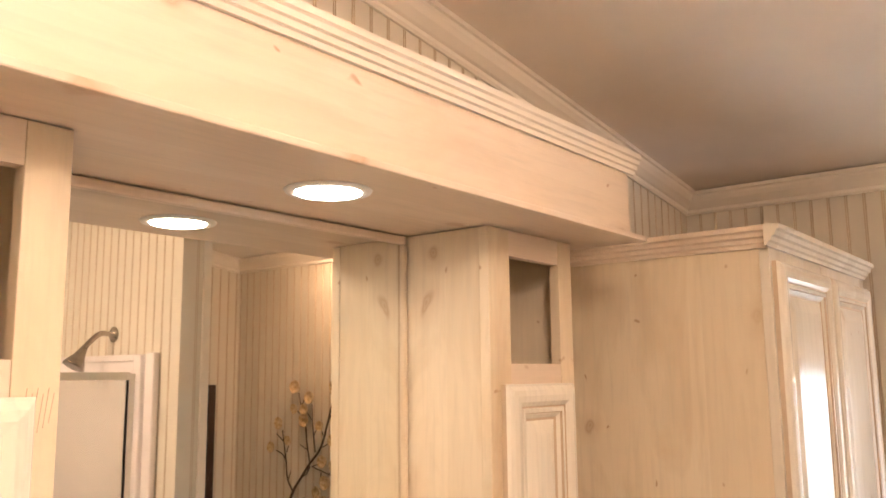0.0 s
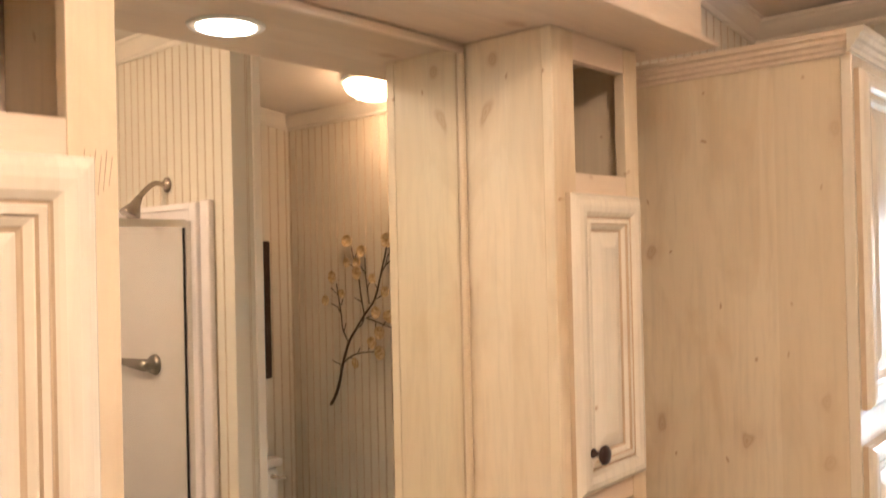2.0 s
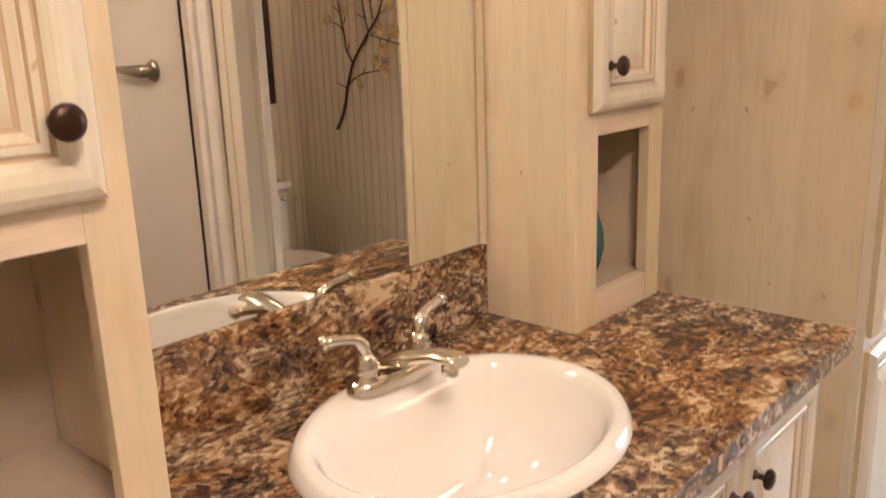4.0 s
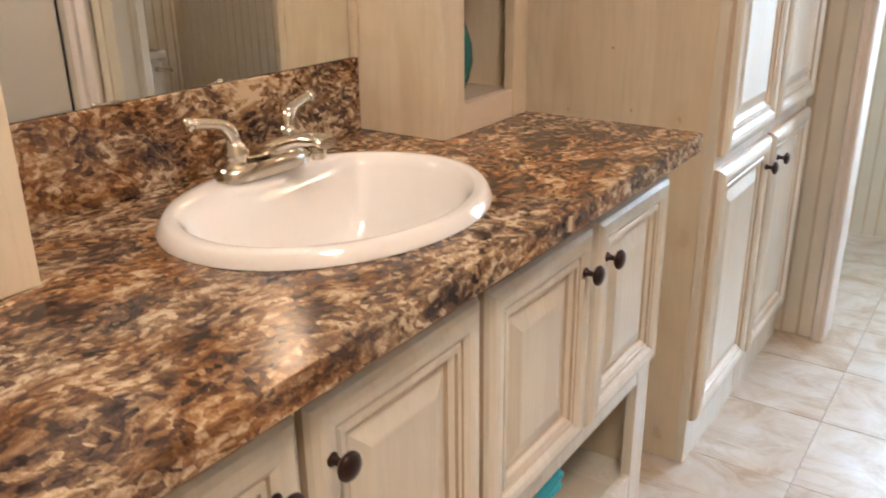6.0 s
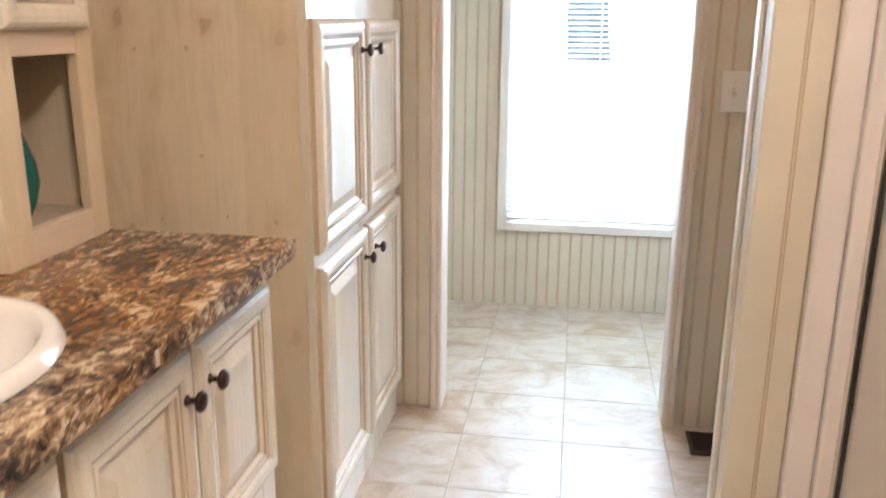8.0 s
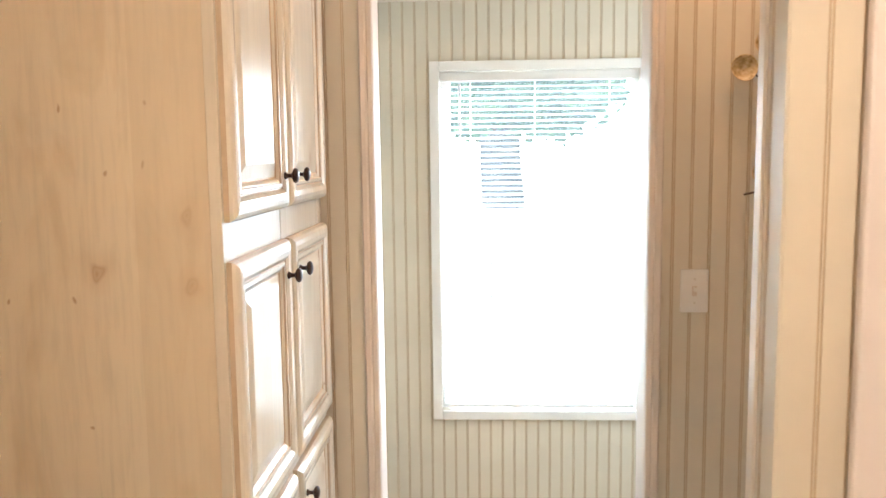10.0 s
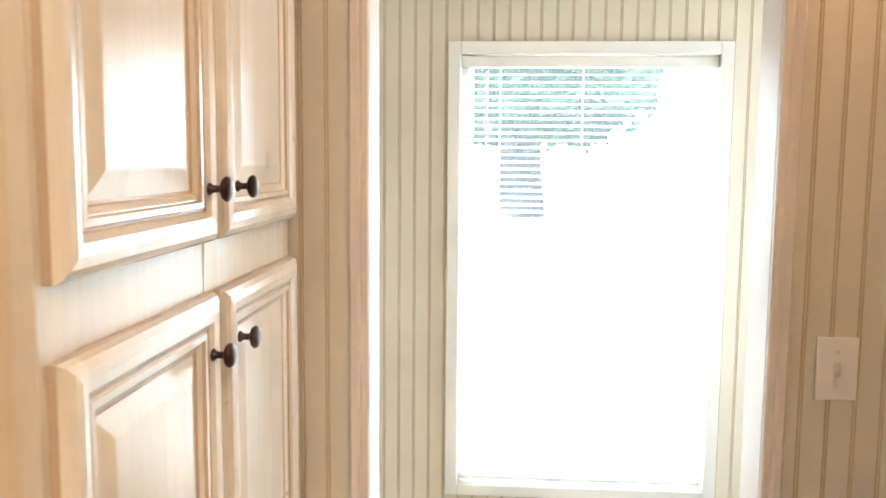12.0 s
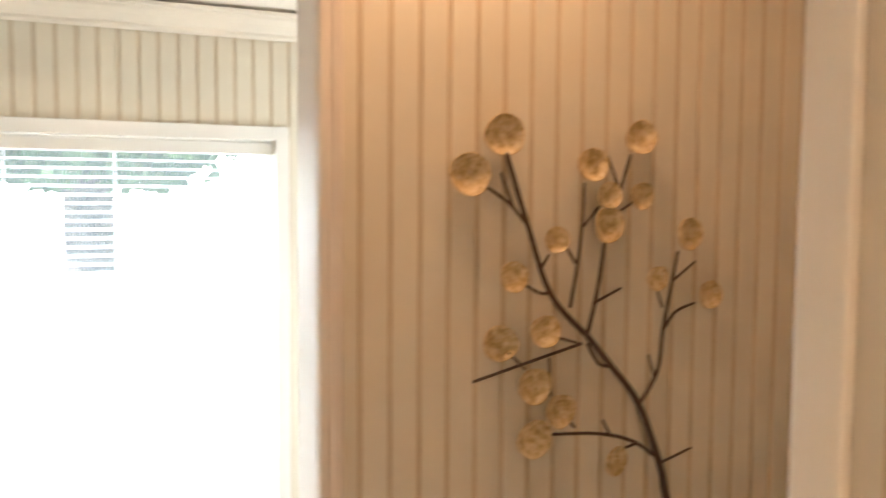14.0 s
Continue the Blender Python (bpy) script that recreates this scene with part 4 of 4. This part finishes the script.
for a, b in (((0.935, 1.081), (0.993, 1.100)), ((0.792, 1.356), (0.846, 1.378)), ((0.946, 1.385), (0.991, 1.418)), ((0.689, 1.411), (0.706, 1.436)), ((0.757, 1.421), (0.738, 1.448)), ((0.723, 1.307), (0.768, 1.293)), ((0.709, 1.275), (0.713, 1.215)), ((0.881, 1.118), (0.841, 1.109)), ((0.929, 1.343), (0.918, 1.370)), ((0.640, 1.508), (0.618, 1.560)), ((0.842, 1.530), (0.815, 1.590)), ((0.836, 1.500), (0.872, 1.520)), ((0.770, 1.478), (0.800, 1.510)), ((0.665, 1.262), (0.635, 1.290)), ((0.917, 1.225), (0.903, 1.265)), ((0.760, 1.160), (0.740, 1.180)), ((0.830, 1.140), (0.815, 1.165))):
    twig([a, b], 0.0026, 0.0020)
twig([(0.783, 1.292), (0.806, 1.258), (0.833, 1.251)], 0.0030, 0.0030)


def shell(r):
    bm = bmesh.new()
    rings = []
    for k, (s, h) in enumerate(((0.0, 0.30), (0.35, 0.22), (0.7, 0.06), (0.93, -0.12), (1.0, -0.20), (0.96, 0.02), (0.7, 0.26), (0.3, 0.42))):
        rings.append([bm.verts.new((r * s * math.cos(a) * (1 + 0.05 * math.sin(3 * a)), h * r, r * s * math.sin(a) * (1 + 0.04 * math.cos(2 * a)))) for a in (2 * math.pi * i / 22 for i in range(22))])
    for lo, hi in zip(rings, rings[1:]):
        for i in range(22):
            bm.faces.new((lo[i], lo[(i + 1) % 22], hi[(i + 1) % 22], hi[i])).smooth = True
    bmesh.ops.remove_doubles(bm, verts=list(bm.verts), dist=0.00005)
    bmesh.ops.recalc_face_normals(bm, faces=list(bm.faces))
    return bm


BLOOMS = [(0.623, 1.616, 26), (0.568, 1.557, 26), (0.869, 1.619, 22), (0.779, 1.574, 22), (0.811, 1.527, 18), (0.872, 1.527, 18), (0.811, 1.481, 23), (0.717, 1.459, 17), (0.642, 1.404, 20), (0.970, 1.465, 22), (0.907, 1.393, 17), (1.016, 1.362, 20), (0.621, 1.305, 23), (0.698, 1.318, 21), (0.680, 1.235, 23), (0.727, 1.192, 22), (0.681, 1.152, 25), (0.833, 1.099, 20)]
rng = random.Random(3)
for x, z, r in BLOOMS:
    part("blossom", shell(r / 800), SHELL, art, at=pose(x, AY - 0.004, z, rng.uniform(-9, 9), rng.uniform(0, 360), rng.uniform(-9, 9)))

# picture on the east wall
picture = thing("framed_picture", "dark brown framed picture hung over the toilet", "picture", at=pose(EAST - 0.001, 2.020, 1.015, 0, 0, 90))
part("frame", boxes((0, 0.035, 0.001, 0.026, 0, 0.615), (0.295, 0.330, 0.001, 0.026, 0, 0.615), (0.0355, 0.2945, 0.001, 0.026, 0, 0.035), (0.0355, 0.2945, 0.001, 0.026, 0.580, 0.615), bevel=0.003), WOOD_DARK, picture)
part("backing", boxes((0.0355, 0.2945, 0.004, 0.012, 0.0355, 0.5795)), TRIM, picture)

# ---- toilet ----
toilet = thing("toilet", "white ceramic toilet with closed lid", "toilet", at=pose(EAST - 0.012, 2.045, 0, 0, 0, 90))
part("tank", boxes((-0.205, 0.205, 0, 0.185, 0.37, 0.665), bevel=0.022), CERAMIC, toilet)
part("tank_lid", boxes((-0.216, 0.216, -0.005, 0.198, 0.667, 0.703), bevel=0.011), CERAMIC, toilet)
part("flush_lever", tube([(0.165, 0.184, 0.630), (0.165, 0.205, 0.630), (0.215, 0.216, 0.622)], [0.011, 0.008, 0.007], 10), NICKEL, toilet)


def oval_loft(sections, n=36):
    """Egg-shaped sections of (centre y, half width, half length, z)."""
    bm = bmesh.new()
    rings = [[bm.verts.new((hw * math.cos(a), cy + hl * math.sin(a), z)) for a in (2 * math.pi * i / n for i in range(n))] for cy, hw, hl, z in sections]
    for lo, hi in zip(rings, rings[1:]):
        for i in range(n):
            bm.faces.new((lo[i], lo[(i + 1) % n], hi[(i + 1) % n], hi[i])).smooth = True
    bm.faces.new(rings[0])
    bm.faces.new(rings[-1])
    bmesh.ops.recalc_face_normals(bm, faces=list(bm.faces))
    return bm


part("bowl", oval_loft([(0.30, 0.115, 0.220, 0.003), (0.30, 0.105, 0.205, 0.06), (0.31, 0.095, 0.180, 0.16), (0.36, 0.130, 0.215, 0.27), (0.40, 0.175, 0.240, 0.35), (0.405, 0.183, 0.245, 0.385)]), CERAMIC, toilet)
part("neck", boxes((-0.10, 0.10, 0.03, 0.22, 0.20, 0.398), bevel=0.02), CERAMIC, toilet)
part("seat", oval_loft([(0.41, 0.183, 0.235, 0.388), (0.41, 0.188, 0.240, 0.396), (0.41, 0.186, 0.238, 0.404)]), WHITE_PLASTIC, toilet)
part("lid", oval_loft([(0.41, 0.184, 0.236, 0.406), (0.41, 0.189, 0.241, 0.414), (0.41, 0.182, 0.234, 0.424), (0.41, 0.12, 0.17, 0.429)]), WHITE_PLASTIC, toilet)

# ---- shower ----
shower = thing("shower_stall", "white fibreglass shower stall with a framed glass door", "shower")
FLX = 0.447
part("side_wall", boxes((0.540, EAST - 0.003, P0 - 0.022, P0 - 0.003, 0.005, 1.735), bevel=0.003), FIBRE, shower)
part("front_flange", boxes((FLX, 0.496, P0 - 0.026, P0 - 0.003, 0.005, 1.740), (0.4965, 0.540, P0 - 0.040, P0 - 0.003, 0.005, 1.735), bevel=0.006), FIBRE, shower)
part("back_wall", boxes((EAST - 0.022, EAST - 0.003, 0.524, P0 - 0.0225, 0.005, 1.735), bevel=0.003), FIBRE, shower)
part("side_wall", boxes((0.540, EAST - 0.0225, 0.503, 0.523, 0.005, 1.735), bevel=0.003), FIBRE, shower)
part("base", boxes((0.500, EAST - 0.0225, 0.524, P0 - 0.0405, 0.005, 0.11), bevel=0.01), FIBRE, shower)
part("top_ledge", boxes((0.540, EAST - 0.003, P0 - 0.032, P0 - 0.0225, 1.715, 1.736), bevel=0.003), FIBRE, shower)
part("wall_jamb", boxes((0.522, 0.539, P0 - 0.060, P0 - 0.0405, 0.111, 1.675)), ALUMINIUM, shower)
part("door_seal", boxes((0.525, 0.532, P0 - 0.065, P0 - 0.0605, 0.112, 1.655)), BLACK, shower)
part("top_rail", boxes((0.515, 0.545, 0.53, P0 - 0.0605, 1.656, 1.680), bevel=0.002), ALUMINIUM, shower)
glass_door = part("glass_door", boxes((0.526, 0.531, 0.56, P0 - 0.0685, 0.115, 1.655)), GLASS, shower)
glass_door.visible_shadow = False
head = part("shower_head", lathe([(0.026, -0.002), (0.026, -0.006), (0.014, -0.014), (0.009, -0.016)], 20, "y"), AGED, shower, "brushed nickel shower head on a bent arm", at=pose(0.72, P0, 1.805))
part("arm", tube([(0, -0.010, 0), (0, -0.05, 0.002), (0, -0.085, -0.025), (0, -0.105, -0.048)], [0.009] * 4, 10), AGED, head)
part("sprayer", lathe([(0.011, 0.0), (0.013, -0.012), (0.018, -0.03), (0.034, -0.062), (0.036, -0.070), (0.030, -0.072)], 22), AGED, head, at=pose(0, -0.103, -0.045, -30, 0, 0))
valve = part("shower_valve", lathe([(0.034, -0.0005), (0.036, -0.006), (0.030, -0.016), (0.020, -0.020), (0.004, -0.022)], 24, "y"), AGED, shower, "brushed nickel lever valve", at=pose(0.78, P0 - 0.022, 1.205))
part("lever", tube([(0, -0.012, 0), (0.02, -0.034, 0), (0.07, -0.040, 0.002), (0.21, -0.042, 0.006)], [0.020, 0.022, 0.018, 0.007], 12), AGED, valve)

# ---- floor ----
floor = structure("floor", boxes((-1.15, 1.40, SOUTH - 0.1, FAR + 0.1, -0.10, -0.0035)), JOINT, "floor of cream stone-look vinyl tiles", "floor")
TS = 0.2975
bm = boxes((0.0008, TS - 0.0012, 0.0008, TS - 0.0012, -0.0035, 0.0), bevel=0.0010)
tile_mesh = bpy.data.meshes.new("tile")
bm.to_mesh(tile_mesh)
bm.free()
tile_mesh.materials.append(TILE)
for i in range(-3, 5):
    for j in range(-11, 6):
        x, y = -0.247 + i * TS, 2.022 + j * TS
        if x < -1.12 or x + TS > 1.42 or y < -1.4 or y + TS > 3.9:
            continue
        ob = new("tile", tile_mesh)
        ob.parent = floor
        ob.matrix_basis = pose(x, y, 0)
